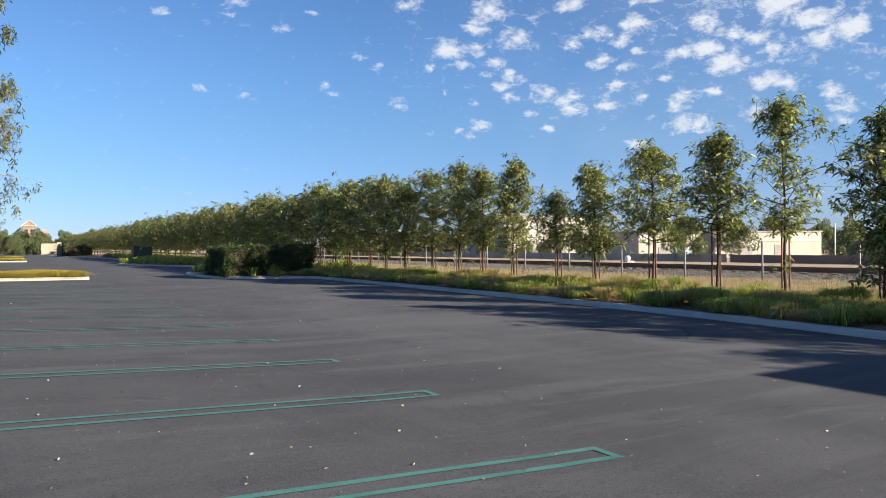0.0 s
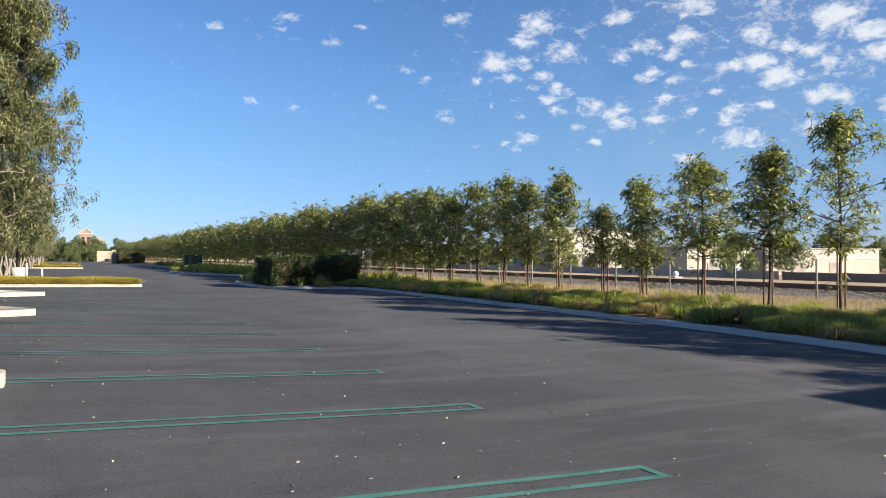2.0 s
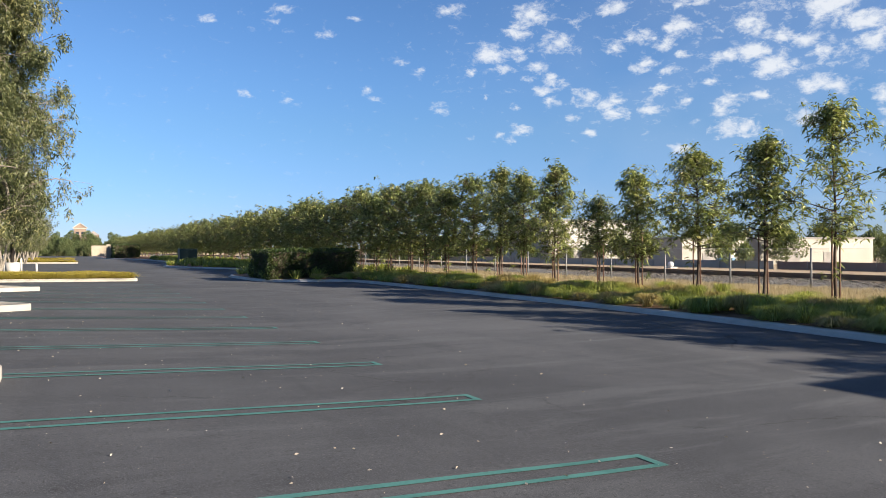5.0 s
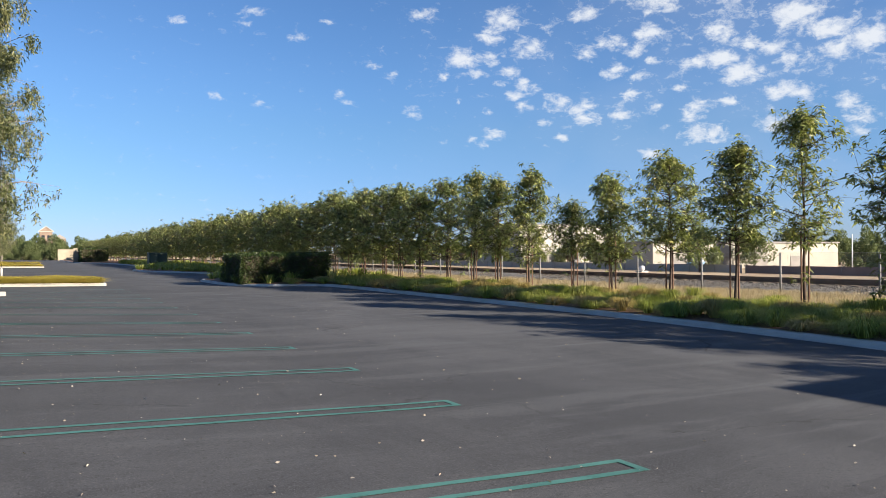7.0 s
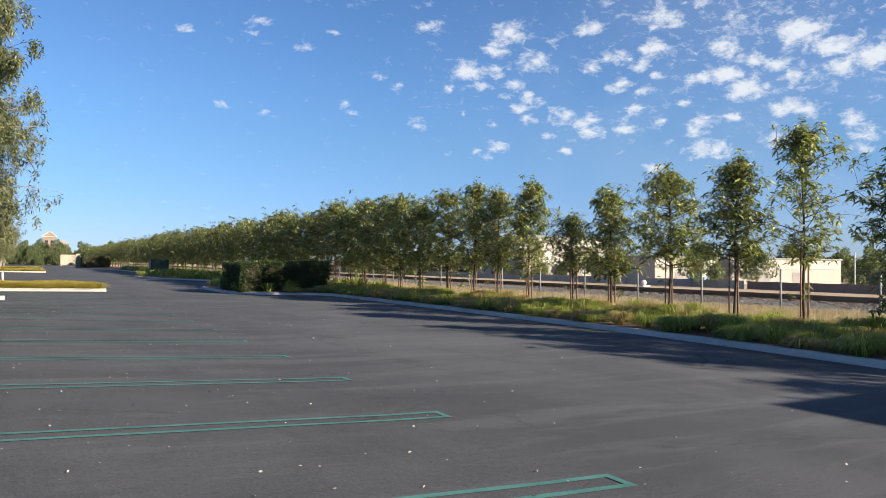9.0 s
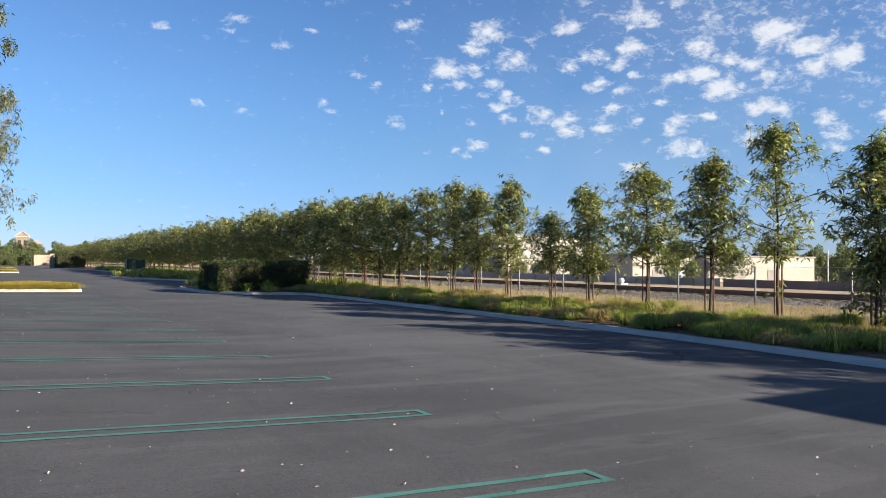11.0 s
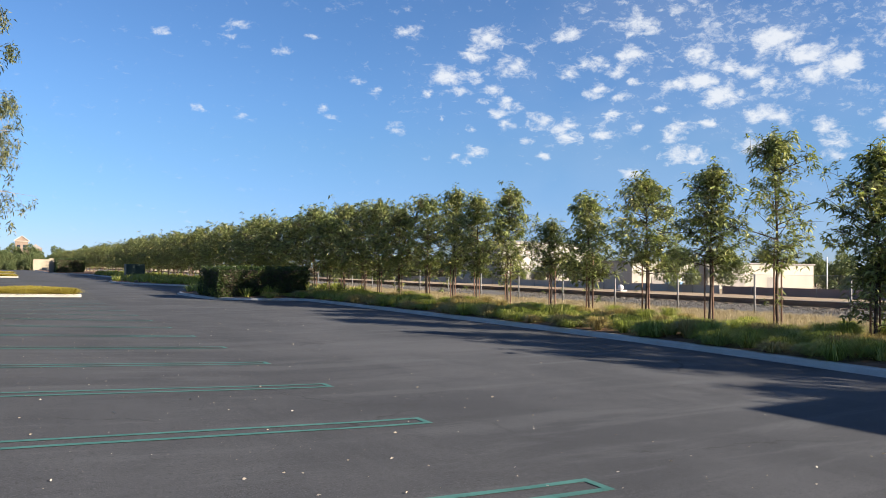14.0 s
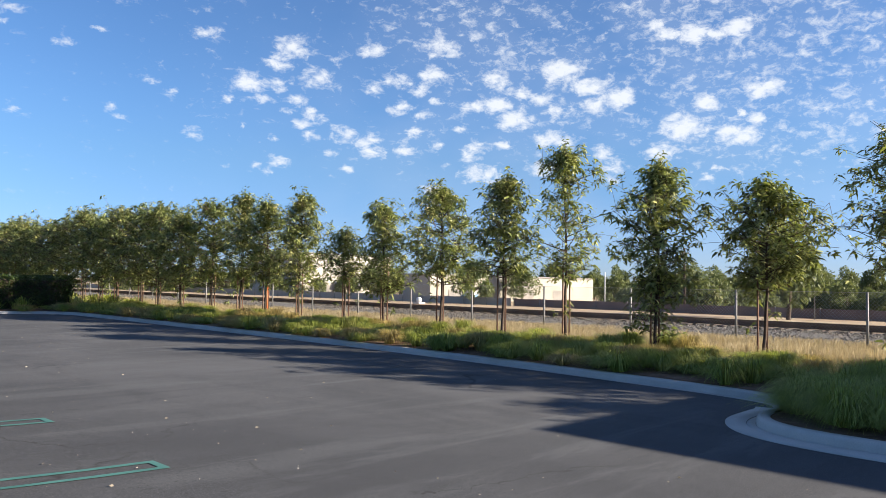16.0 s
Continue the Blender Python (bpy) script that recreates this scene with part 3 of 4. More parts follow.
    ln = leaf * np.repeat(rng.uniform(0.75, 1.15, len(tufts)), k) * rng.uniform(0.6, 1.2, n)
    v, fs = lance_leaves(base, way, ln, ln * rng.uniform(0.22, 0.34, n), rng.uniform(0.25, 0.75, n), rng)
    part("crown", mesh_np("crown", v, fs, LEAF_YOUNG), None, top, "drooping narrow green leaves")
    return top


def add_stakes(top, rng, n=2):
    a = rng.uniform(-0.9, -0.3)
    for i in range(n):
        x, y = 0.10 * math.cos(a + i * math.pi), 0.10 * math.sin(a + i * math.pi)
        bm = cylinder(x, y, -0.2, rng.uniform(1.5, 2.0), 0.022, 0.02, 8)
        part("stake", bm, STAKE, top, "rough round timber stake", True)


# x, y, top, crown radius, crown start, leaves, sparse, low shoots
ROW = [(15.0, -1.15, 3.75, 0.8, 1.3, 3300, 0.05, 0), (16.5, -0.2, 4.7, 0.95, 1.5, 4400, 0, 0), (16.3, 1.9, 4.8, 0.95, 1.5, 4200, 0, 0), (16.3, 4.1, 4.75, 0.9, 1.5, 3800, 0.05, 2), (16.4, 6.75, 3.7, 0.85, 1.3, 3700, 0.1, 3),
       (15.15, 8.45, 4.15, 0.72, 1.1, 4200, 0.05, 40), (16.6, 11.65, 5.05, 0.82, 1.6, 2700, 0.4, 3), (15.25, 12.62, 4.25, 0.64, 1.5, 3200, 0.1, 0), (16.3, 15.75, 4.4, 0.88, 1.3, 4200, 0, 1),
       (16.3, 18.15, 4.0, 0.8, 1.15, 3300, 0, 2), (16.3, 20.03, 3.2, 0.55, 1.6, 1400, 0.1, 2), (16.3, 22.6, 4.65, 0.8, 1.3, 3600, 0, 0), (16.3, 24.7, 4.5, 0.95, 1.4, 3800, 0, 0), (16.3, 26.5, 4.95, 0.9, 1.4, 3600, 0, 3)]
# bare stretches in the thinnest crown
THIN = {11.65: ((0.30, 0.58, 126.0, 75.0), (0.10, 0.30, -54.0, 40.0), (0.50, 0.66, -54.0, 60.0))}
YOUNG = "young lance-leaved tree with drooping green foliage tied to stakes"
for x, y, h, r, c0, nl, sp, low in ROW:
    rng = np.random.default_rng(abs(int(y * 10) + 3))
    tr = young_tree("young_tree", h, r, c0 + (0.15 if y < 16 else -0.1), int(nl * (1.0 if y < 16 else 1.2)), YOUNG, rng, sparse=sp, low=low, gaps=THIN.get(y, ()))
    add_stakes(tr, rng)
    tr.matrix_basis = pose(x, y, float(bed_z(np.array(x), np.array(y))) - 0.02, 0, 0, 0)

SEEDS = []
for k, (h, r, nl) in enumerate(((4.9, 1.4, 4600), (4.6, 1.35, 4600), (5.1, 1.45, 4600), (4.7, 1.3, 4200))):
    rng = np.random.default_rng(50 + k)
    tr = young_tree("young_tree", h, r * 1.12, 1.05, int(nl * 1.1), YOUNG, rng, leaf=0.2)
    add_stakes(tr, rng)
    SEEDS.append(tr)
rng = np.random.default_rng(11)
y, k = 28.9, 0
while y < 225:
    s = rng.uniform(0.94, 1.1) * (1.0 if y < 45 else 0.98)
    m = pose(16.3 + rng.normal(0, 0.12), y, 0.2, 0, 0, rng.uniform(0, 360)) @ Matrix.Scale(s, 4)
    if k < 4:
        SEEDS[k].matrix_basis = m
    else:
        copy_thing(SEEDS[k % 4], m)
    y += 2.25 if y < 60 else (2.6 if y < 120 else 3.6)
    k += 1


def pale_tree(name, height, radius, trunks, leaves, rng, label, leaf=0.085, crown0=2.6):
    """A broad tree with several leaning pale trunks and fine hanging foliage."""
    top = thing(name, 0, 0, 0, label, "tree", "pale-trunked trees between the stalls")
    tubes, tufts = [], []
    for i in range(trunks):
        a = 2 * math.pi * i / trunks + rng.uniform(-0.4, 0.4)
        d = np.array([math.cos(a), math.sin(a), 0])
        s = np.linspace(0, 1, 8)[:, None]
        reach = radius * rng.uniform(0.4, 0.75)
        spine = d * (0.08 + reach * s ** 0.9) + np.array([0, 0, 1]) * height * 0.86 * s + rng.normal(0, 0.16, (8, 3)) * np.minimum(1, s * 2)
        tubes.append(tube_arrays(spine, np.linspace(0.095, 0.022, 8), 8))
        for f in np.linspace(0.28, 1.0, 13):
            p0 = np.array([np.interp(f, s[:, 0], spine[:, k]) for k in range(3)])
            b = a + rng.normal(0, 1.1)
            e = np.array([math.cos(b), math.sin(b), 0])
            L = radius * rng.uniform(0.35, 0.75)
            u = np.linspace(0, 1, 5)[:, None]
            limb = p0 + e * L * u + np.array([0, 0, 1]) * L * (0.9 * u - 0.55 * u ** 2) + rng.normal(0, 0.04, (5, 3)) * u
            tubes.append(tube_arrays(limb, np.linspace(0.035, 0.01, 5), 5))
            for _ in range(14):
                g = rng.uniform(0.2, 1.0)
                at = np.array([np.interp(g, u[:, 0], limb[:, k]) for k in range(3)])
                tip = at + rng.normal(0, 0.42, 3) + np.array([0, 0, -0.15])
                hang = tip + rng.normal(0, 0.12, 3) + np.array([0, 0, -rng.uniform(0.2, 0.6)])
                if hang[2] < crown0 * 0.8:
                    continue
                tubes.append(tube_arrays([at, tip, hang], [0.008, 0.005, 0.003], 3))
                for w in np.linspace(0.3, 1, 4):
                    tufts.append(tip * (1 - w) + hang * w)
    v, q = join_tubes(tubes)
    part("trunk", mesh_np("trunk", v, [q], PALE_BARK, True), None, top, "leaning pale grey trunks")
    tufts = np.array(tufts)
    k = max(3, int(leaves / len(tufts)))
    base = np.repeat(tufts, k, 0) + rng.normal(0, 0.08, (len(tufts) * k, 3))
    way = rng.normal(0, 0.8, base.shape) + np.array([0, 0, -0.5])
    ln = leaf * rng.uniform(0.6, 1.3, len(base))
    v, q = leaf_arrays(base, way, ln, ln * 0.28, 0.2, rng)
    part("crown", mesh_np("crown", v, [q], LEAF_PALE), None, top, "fine grey-green foliage")
    return top


PALE = "broad tree with pale leaning trunks and grey-green foliage"
rng = np.random.default_rng(21)
near_pale = pale_tree("pale_tree", 10.5, 1.45, 5, 150000, rng, PALE, 0.10, 5.0)
near_pale.matrix_basis = pose(-2.3, 20.6, 0.25, 0, 0, 20)
mid_pale = pale_tree("pale_tree", 8.0, 2.8, 5, 36000, np.random.default_rng(22), PALE, 0.15, 2.4)
mid_pale.matrix_basis = pose(-2.6, 31.6, 0.25, 0, 0, 70)
for i, y in enumerate((44, 54, 62, 70, 79, 88, 97, 106, 116, 126, 137, 148, 160)):
    copy_thing(mid_pale, pose(-3.6 + 0.5 * math.sin(i * 2.3), y, 0.15, 0, 0, i * 77.0) @ Matrix.Scale(0.78 + 0.1 * math.sin(i * 1.7), 4))

# ---------------------------------------------------------------- grass
def blades(centres, per, height, spread, lean, rng, width=0.008, mound=False):
    """Arching grass blades in tufts: arrays of five corners each."""
    n = len(centres) * per
    c = np.repeat(centres, per, 0)
    hh = np.repeat(height, per) * rng.uniform(0.55, 1.15, n)
    sp = np.repeat(spread, per)
    a = rng.uniform(0, 2 * np.pi, n)
    d = np.stack([np.cos(a), np.sin(a), 0 * a], -1)
    root = c + d * (sp * 0.35 * rng.uniform(0, 1, n))[:, None]
    out = sp * lean * rng.uniform(0.2, 1.3, n)
    mid = root + d * (out * 0.5)[:, None] + np.array([0, 0, 1.0]) * (hh * 0.86)[:, None]
    end = rng.uniform(-0.05, 0.8, n) if mound else rng.uniform(0.25, 1.05, n)
    tip = root + d * out[:, None] + np.array([0, 0, 1.0]) * (hh * end)[:, None]
    side = np.stack([-d[:, 1], d[:, 0], 0 * a], -1) * width * rng.uniform(0.7, 1.4, n)[:, None]
    if mound:
        low = root * 0.55 + mid * 0.45 - d * (out * 0.06)[:, None]
        far = mid * 0.42 + tip * 0.58 + np.array([0, 0, 1.0]) * (hh * 0.13)[:, None]
        v = np.stack([root - side, root + side, low + side, low - side, mid + side * 0.9, mid - side * 0.9, far + side * 0.6, far - side * 0.6, tip], 1).reshape(-1, 3)
        i = np.arange(n)[:, None] * 9
        return v, [np.concatenate([i + np.array([[0, 1, 2, 3]]), i + np.array([[3, 2, 4, 5]]), i + np.array([[5, 4, 6, 7]])]), i + np.array([[7, 6, 8]])]
    v = np.stack([root - side, root + side, mid + side * 0.8, mid - side * 0.8, tip], 1).reshape(-1, 3)
    i = np.arange(n)[:, None] * 5
    return v, [i + np.array([[0, 1, 2, 3]]), i + np.array([[3, 2, 4]])]


def grass_patch(name, xy, zf, per, height, spread, lean, mat, label, rng, width=0.008, mound=False):
    x, y = xy[:, 0], xy[:, 1]
    c = np.stack([x, y, zf(x, y)], -1)
    hs = height * rng.uniform(0.55, 1.3, len(c)) * (1 + 0.12 * np.sin(x * 1.7 + y * 0.8))
    v, f = blades(c, per, hs, spread * rng.uniform(0.7, 1.2, len(c)), lean, rng, width, mound)
    return tagged(new(name, mesh_np(name, v, f, mat)), label, "grass", kind="stuff")


rng = np.random.default_rng(31)
gy, go = np.meshgrid(np.arange(5.1, 36.2, 0.64), np.array([0.42, 0.9, 1.4, 1.95, 2.5, 3.1]))
ny = gy.ravel() + np.tile([[0.0], [0.32]] * 3, (1, gy.shape[1])).ravel() + rng.normal(0, 0.16, gy.size)
ny = np.clip(ny, 4.95, 36.2)
nx = kerb_x(ny) + np.maximum(0.30, go.ravel() - 0.1 + rng.normal(0, 0.13, gy.size))
on = (rng.uniform(0, 1, gy.size) < np.where(go.ravel() < 0.6, 0.72, 0.95)) & (nx < 16.1)
nx, ny = nx[on], ny[on]
half = np.sin(ny * 0.9) + np.sin(ny * 2.3 + nx) + rng.normal(0, 0.8, len(nx)) + 1.1 * np.exp(-((ny - 22) / 4) ** 2) < 0.95
for sel, mat, lab in ((half, GRASS, "mounded green sedge tufts with straw-coloured tips"), (~half, GRASS_PALE, "paler yellowing sedge tufts among the green")):
    grass_patch("sedge", np.stack([nx, ny], -1)[sel], lambda x, y: bed_z(x, y) - 0.02, 560, 0.33, 0.38, 1.2, mat, lab, rng, 0.004, True)
fy = rng.uniform(36, 128, 900)
fx = kerb_x(fy) + 0.3 + rng.uniform(0, 1, 900) * (17.2 - kerb_x(fy))
grass_patch("sedge", np.stack([fx, fy], -1), lambda x, y: bed_z(x, y) - 0.02, 40, 0.5, 0.5, 1.1, GRASS, "arching green sedge tufts in the far planting bed", rng, 0.02)
nz = np.stack([9.9 + 5.1 * rng.uniform(0, 1, 330) ** 1.2, rng.uniform(-3, 4.3, 330)], -1)
nz = nz[(nz[:, 1] < 3.6) | (nz[:, 0] > 10.5)]
grass_patch("sedge", nz, lambda x, y: 0.12 + 0 * x, 640, 0.32, 0.42, 1.2, GRASS, "dense mounded sedge at the rounded kerb nose", rng, 0.0024, True)
dy = -3 + 78 * rng.uniform(0, 1, 15000) ** 1.2
dx = 16.2 + rng.uniform(0, 1, 15000) * 5.0
grass_patch("dry_grass", np.stack([dx, dy], -1), lambda x, y: bed_z(x, y) - 0.01, 17, 0.23, 0.28, 0.9, STRAW, "dead straw-coloured grass before the railway", rng, 0.0035)


# ---------------------------------------------------------------- hedge
def hedge(name, x0, x1, y0, y1, h, z, leaves, label, leaf=0.075, rng=RNG):
    top = thing(name, (x0 + x1) / 2, (y0 + y1) / 2, z, label, "hedge")
    w, d = (x1 - x0) / 2, (y1 - y0) / 2
    # solid bark-coloured box fills the hedge, so gaps between leaves show dark
    part("inner_core", box(-w + 0.15, w - 0.15, -d + 0.15, d - 0.15, 0, h - 0.15, 0.1), BARK, top, "solid dark core box behind the leaves")
    n = leaves
    face = rng.choice(5, n, p=[0.34, 0.12, 0.14, 0.10, 0.30])
    u, v = rng.uniform(-1, 1, n), rng.uniform(0, 1, n)
    jit = np.abs(rng.normal(0, 0.08, n))
    P = np.where((face == 0)[:, None], np.stack([u * w, -d + jit, v * h], -1), 0)
    P = np.where((face == 1)[:, None], np.stack([u * w, d - jit, v * h], -1), P)
    P = np.where((face == 2)[:, None], np.stack([-w + jit, u * d, v * h], -1), P)
    P = np.where((face == 3)[:, None], np.stack([w - jit, u * d, v * h], -1), P)
    P = np.where((face == 4)[:, None], np.stack([u * w, (v * 2 - 1) * d, h - jit], -1), P)
    bump = 0.09 * np.sin(P[:, 0] * 2.3) * np.sin(P[:, 2] * 3.1 + 1) + 0.06 * np.sin(P[:, 0] * 5.1 + P[:, 1] * 4)
    P = P + unit(P - np.array([0, 0, h / 2])) * bump[:, None]
    ln = leaf * rng.uniform(0.6, 1.3, n)
    vv, q = leaf_arrays(P, rng.normal(0, 1, (n, 3)) + [0, -0.2, 0.2], ln, ln * 0.55, 0.1, rng)
    part("foliage", mesh_np("foliage", vv, [q], LEAF_HEDGE), None, top, "dense small dark green leaves")
    return top


rng = np.random.default_rng(41)
h1 = hedge("clipped_hedge", 9.35, 14.1, 37.2, 41.0, 1.5, 0.12, 26000, "clipped dense dark green hedge on the planting bed", 0.08, rng)
h2 = hedge("clipped_hedge", 9.3, 14.0, 151.0, 154.5, 2.5, 0.12, 6000, "clipped dark hedge beside the bin enclosure", 0.2, rng)


# ---------------------------------------------------------------- left islands
def island(x0, x1, y0, y1, label):
    pts = smooth_line([(x0, y0), (x1 - 0.35, y0), (x1, y0), (x1, y0 + 0.35), (x1, y1 - 0.6), (x1, y1), (x1 - 0.6, y1), (x0, y1)], rounds=2)
    ob = thing("traffic_island", 0, 0, 0, label, "traffic island")
    prof = [(0.0, -0.1), (-0.01, 0.13), (-0.03, 0.155), (-0.15, 0.155), (-0.16, 0.0)]
    part("island_kerb", sweep("island_kerb", pts, prof, WHITE_KERB), None, ob, "sunlit off-white concrete kerb")
    n = len(pts)
    z = ground_z(pts[:, 0], pts[:, 1]) + 0.1
    part("mulch", mesh_np("mulch", np.concatenate([pts, z[:, None]], 1), [np.arange(n)[None]], SOIL), None, ob, "brown bark mulch")
    return ob


ISLES = [(-7, 3.75, 41.8, 47.0), (-8, 2.3, 100.0, 107.0), (-8, 2.6, 128.0, 135.0)]
rng = np.random.default_rng(61)
for k, (x0, x1, y0, y1) in enumerate(ISLES):
    island(x0, x1, y0, y1, "raised car park island with yellow-green groundcover")
    n = (2000, 420, 420)[k]
    xy = np.stack([rng.uniform(x0, x1 - 0.4, n), rng.uniform(y0 + 0.35, y1 - 0.3, n)], -1)
    grass_patch("groundcover", xy, lambda x, y: ground_z(x, y) + 0.1, (95, 40, 40)[k], 0.26, 0.5, 1.4, YELLOW_GRASS,
                "low yellow-green groundcover on the island", rng, (0.008, 0.03, 0.03)[k])


def diamond(y, half=1.55):
    """A diamond tree well: a blunt-cornered kerb with mulch inside."""
    cx = -0.55 - half
    pts = np.array([(cx + half, y - 0.18), (cx + half, y + 0.18), (cx + 0.18, y + half), (cx - 0.18, y + half), (cx - half, y + 0.18), (cx - half, y - 0.18), (cx - 0.18, y - half), (cx + 0.18, y - half)])[::-1]
    ob = thing("tree_well", 0, 0, 0, "diamond-shaped off-white kerb tree well with brown mulch", "tree well", "tree wells between stalls")
    prof = [(-0.0, -0.1), (0.0, 0.13), (0.02, 0.15), (0.17, 0.15), (0.18, 0.02)]
    part("well_kerb", sweep("well_kerb", pts, prof, WHITE_KERB, True), None, ob, "off-white concrete kerb")
    part("mulch", mesh_np("mulch", np.concatenate([pts, (ground_z(pts[:, 0], pts[:, 1]) + 0.08)[:, None]], 1), [np.arange(8)[None]], SOIL), None, ob, "brown bark mulch")


for y in (9.55, 20.5, 31.45):
    diamond(y)

# ---------------------------------------------------------------- fences and railway
def chain_fence(x, y0, y1, step, height, zf):
    ob = thing("chain_link_fence", 0, 0, 0, "galvanised chain-link fence beside the dry grass", "fence")
    n = int((y1 - y0) / step)
    post = from_bm("post", cylinder(0, 0, -0.2, height + 0.05, 0.03, 0.03, 10), GALV, True)
    for i in range(n + 1):
        y = y0 + i * step
        p = new("post", post)
        p.parent = ob
        p.matrix_basis = pose(x, y, float(zf(np.array(x), np.array(y))))
    zb = float(zf(np.array(x), np.array(20.0))) + 0.04
    pitch, t = 0.085, 0.003
    ya = np.arange(y0 - height, y1, pitch)
    vs, fs, k = [], [], 0
    for sgn in (1, -1):
        for c in ya:
            a = (c, 0) if sgn > 0 else (c + height, 0)
            b = (c + height, height) if sgn > 0 else (c, height)
            vs += [(x, a[0] - t, zb), (x, a[0] + t, zb), (x, b[0] + t, zb + height), (x, b[0] - t, zb + height)]
            fs.append((k, k + 1, k + 2, k + 3))
            k += 4
    part("mesh_fabric", mesh_np("mesh_fabric", vs, [np.array(fs)], WIRE), None, ob, "diamond wire fabric")
    v, q = tube_arrays([(x, y0, zb + height), (x, (y0 + y1) / 2, zb + height), (x, y1, zb + height)], [0.004] * 3, 5)
    part("tension_wire", mesh_np("tension_wire", v, [q], WIRE), None, ob)


chain_fence(20.2, -6.37, 108.0, 3.05, 1.33, earth_z)

rng_stone = np.random.default_rng(61)
track = thing("railway_track", 0, 0, 0, "rusty railway track on grey ballast", "railway track")
bal = np.array([(21.2, 0.12), (22.4, 0.24), (23.6, 0.33), (24.5, 0.35), (28.2, 0.35), (30.0, -0.05)])
byy = np.arange(-60, 400, 2.0)
V = np.stack([np.repeat(bal[None, :, 0], len(byy), 0) + RNG.normal(0, 0.05, (len(byy), 6)), np.repeat(byy[:, None], 6, 1), np.repeat(bal[None, :, 1], len(byy), 0) + RNG.normal(0, 0.02, (len(byy), 6))], -1)
ii = np.arange(len(byy) * 6).reshape(-1, 6)
part("ballast", mesh_np("ballast", V.reshape(-1, 3), [np.stack([ii[:-1, :-1], ii[:-1, 1:], ii[1:, 1:], ii[1:, :-1]], -1).reshape(-1, 4)], BALLAST, True), None, track, "grey crushed stone")
gn = 15000
gx, gyy = rng_stone.uniform(21.3, 25.2, gn), -3 + 58 * rng_stone.uniform(0, 1, gn) ** 1.3
gz = np.interp(gx, bal[:, 0], bal[:, 1])
rad = rng_stone.uniform(0.018, 0.048, gn)
shape = np.array([(1, 0, 0), (0, 1, 0), (-1, 0, 0), (0, -1, 0), (0, 0, 0.8), (0, 0, -0.6)])
SV = shape[None] * rng_stone.uniform(0.6, 1.3, (gn, 6, 1)) * rad[:, None, None] + rng_stone.normal(0, 0.25, (gn, 6, 3)) * rad[:, None, None]
SV = SV + np.stack([gx, gyy, gz + 0.012], -1)[:, None]
SF = (np.arange(gn)[:, None, None] * 6 + np.array([(0, 1, 4), (1, 2, 4), (2, 3, 4), (3, 0, 4), (1, 0, 5), (2, 1, 5), (3, 2, 5), (0, 3, 5)])[None]).reshape(-1, 3)
gravel = tagged(new("gravel", mesh_np("gravel", SV.reshape(-1, 3), [SF], STONE)), "loose grey crushed stones on the railway shoulder", "gravel", kind="stuff")
tie = from_bm("sleeper", box(-1.25, 1.25, -0.12, 0.12, 0, 0.16, 0.015), TIE)
for k in range(150):
    p = new("sleeper", tie)
    p.parent = track
    p.matrix_basis = pose(26.22 + 0.03 * math.sin(k * 2.7), -12 + 0.6 * k, 0.24, 0, 0, 0.6 * math.sin(k * 4.1))
for x in (25.5, 26.95):
    bm = box(x - 0.07, x + 0.07, -60, 400, 0.403, 0.415)
    box(x - 0.012, x + 0.012, -60, 400, 0.415, 0.50, bm=bm)
    box(x - 0.036, x + 0.036, -60, 400, 0.50, 0.54, bm=bm)
    part("rail", bm, RAIL, track, "rust-brown steel rail")

def screen_fence(x, y0, y1, z, h, mat, label):
    ob = thing("screened_fence", 0, 0, 0, label, "fence")
    n = int((y1 - y0) / 4)
    post = from_bm("post", cylinder(0, 0, -0.2, h + 0.1, 0.04, 0.04, 8), GALV, True)
    for i in range(n + 1):
        p = new("post", post)
        p.parent = ob
        p.matrix_basis = pose(x - 0.06, y0 + i * 4, z)
    ys_ = np.arange(y0, y1 + 0.1, 1.0)
    sag = h - 0.06 * np.abs(np.sin((ys_ - y0) / 4 * np.pi)) * RNG.uniform(0.3, 1.2, len(ys_))
    belly = 0.05 * np.sin(ys_ * 1.3)
    m = len(ys_)
    V = np.concatenate([np.stack([x + belly, ys_, 0 * ys_ + z + 0.03], -1), np.stack([x + 0 * ys_, ys_, z + sag], -1)])
    i = np.arange(m - 1)
    part("cloth", mesh_np("cloth", V, [np.stack([i, i + 1, i + 1 + m, i + m], -1)], mat), None, ob)


screen_fence(75.0, -60, 60, -1.1, 1.0, SCREEN, "far fence hung with brown windscreen cloth")
screen_fence(75.0, 60.5, 330, -1.1, 1.05, SCREEN_GREY, "far fence hung with grey windscreen cloth")


# ---------------------------------------------------------------- distant buildings
def warehouse(x0, x1, y0, y1, z0, z1, mat, label, doors=True):
    ob = thing("warehouse", 0, 0, 0, label, "warehouse")
    part("wall", box(x0, x1, y0, y1, z0, z1, 0.05), mat, ob)
    part("roof", box(x0 - 0.2, x1 + 0.2, y0 - 0.2, y1 + 0.2, z1 + 0.003, z1 + 0.25, 0.03), ROOF, ob, "flat grey parapet")
    if doors:
        for x in np.arange(x0 + 4, x1 - 4, 9.0):
            part("loading_door", box(x, x + 3.2, y0 - 0.08, y0 - 0.004, z0, z0 + 2.6, 0.02), ROOF, ob, "grey roll-up loading door")


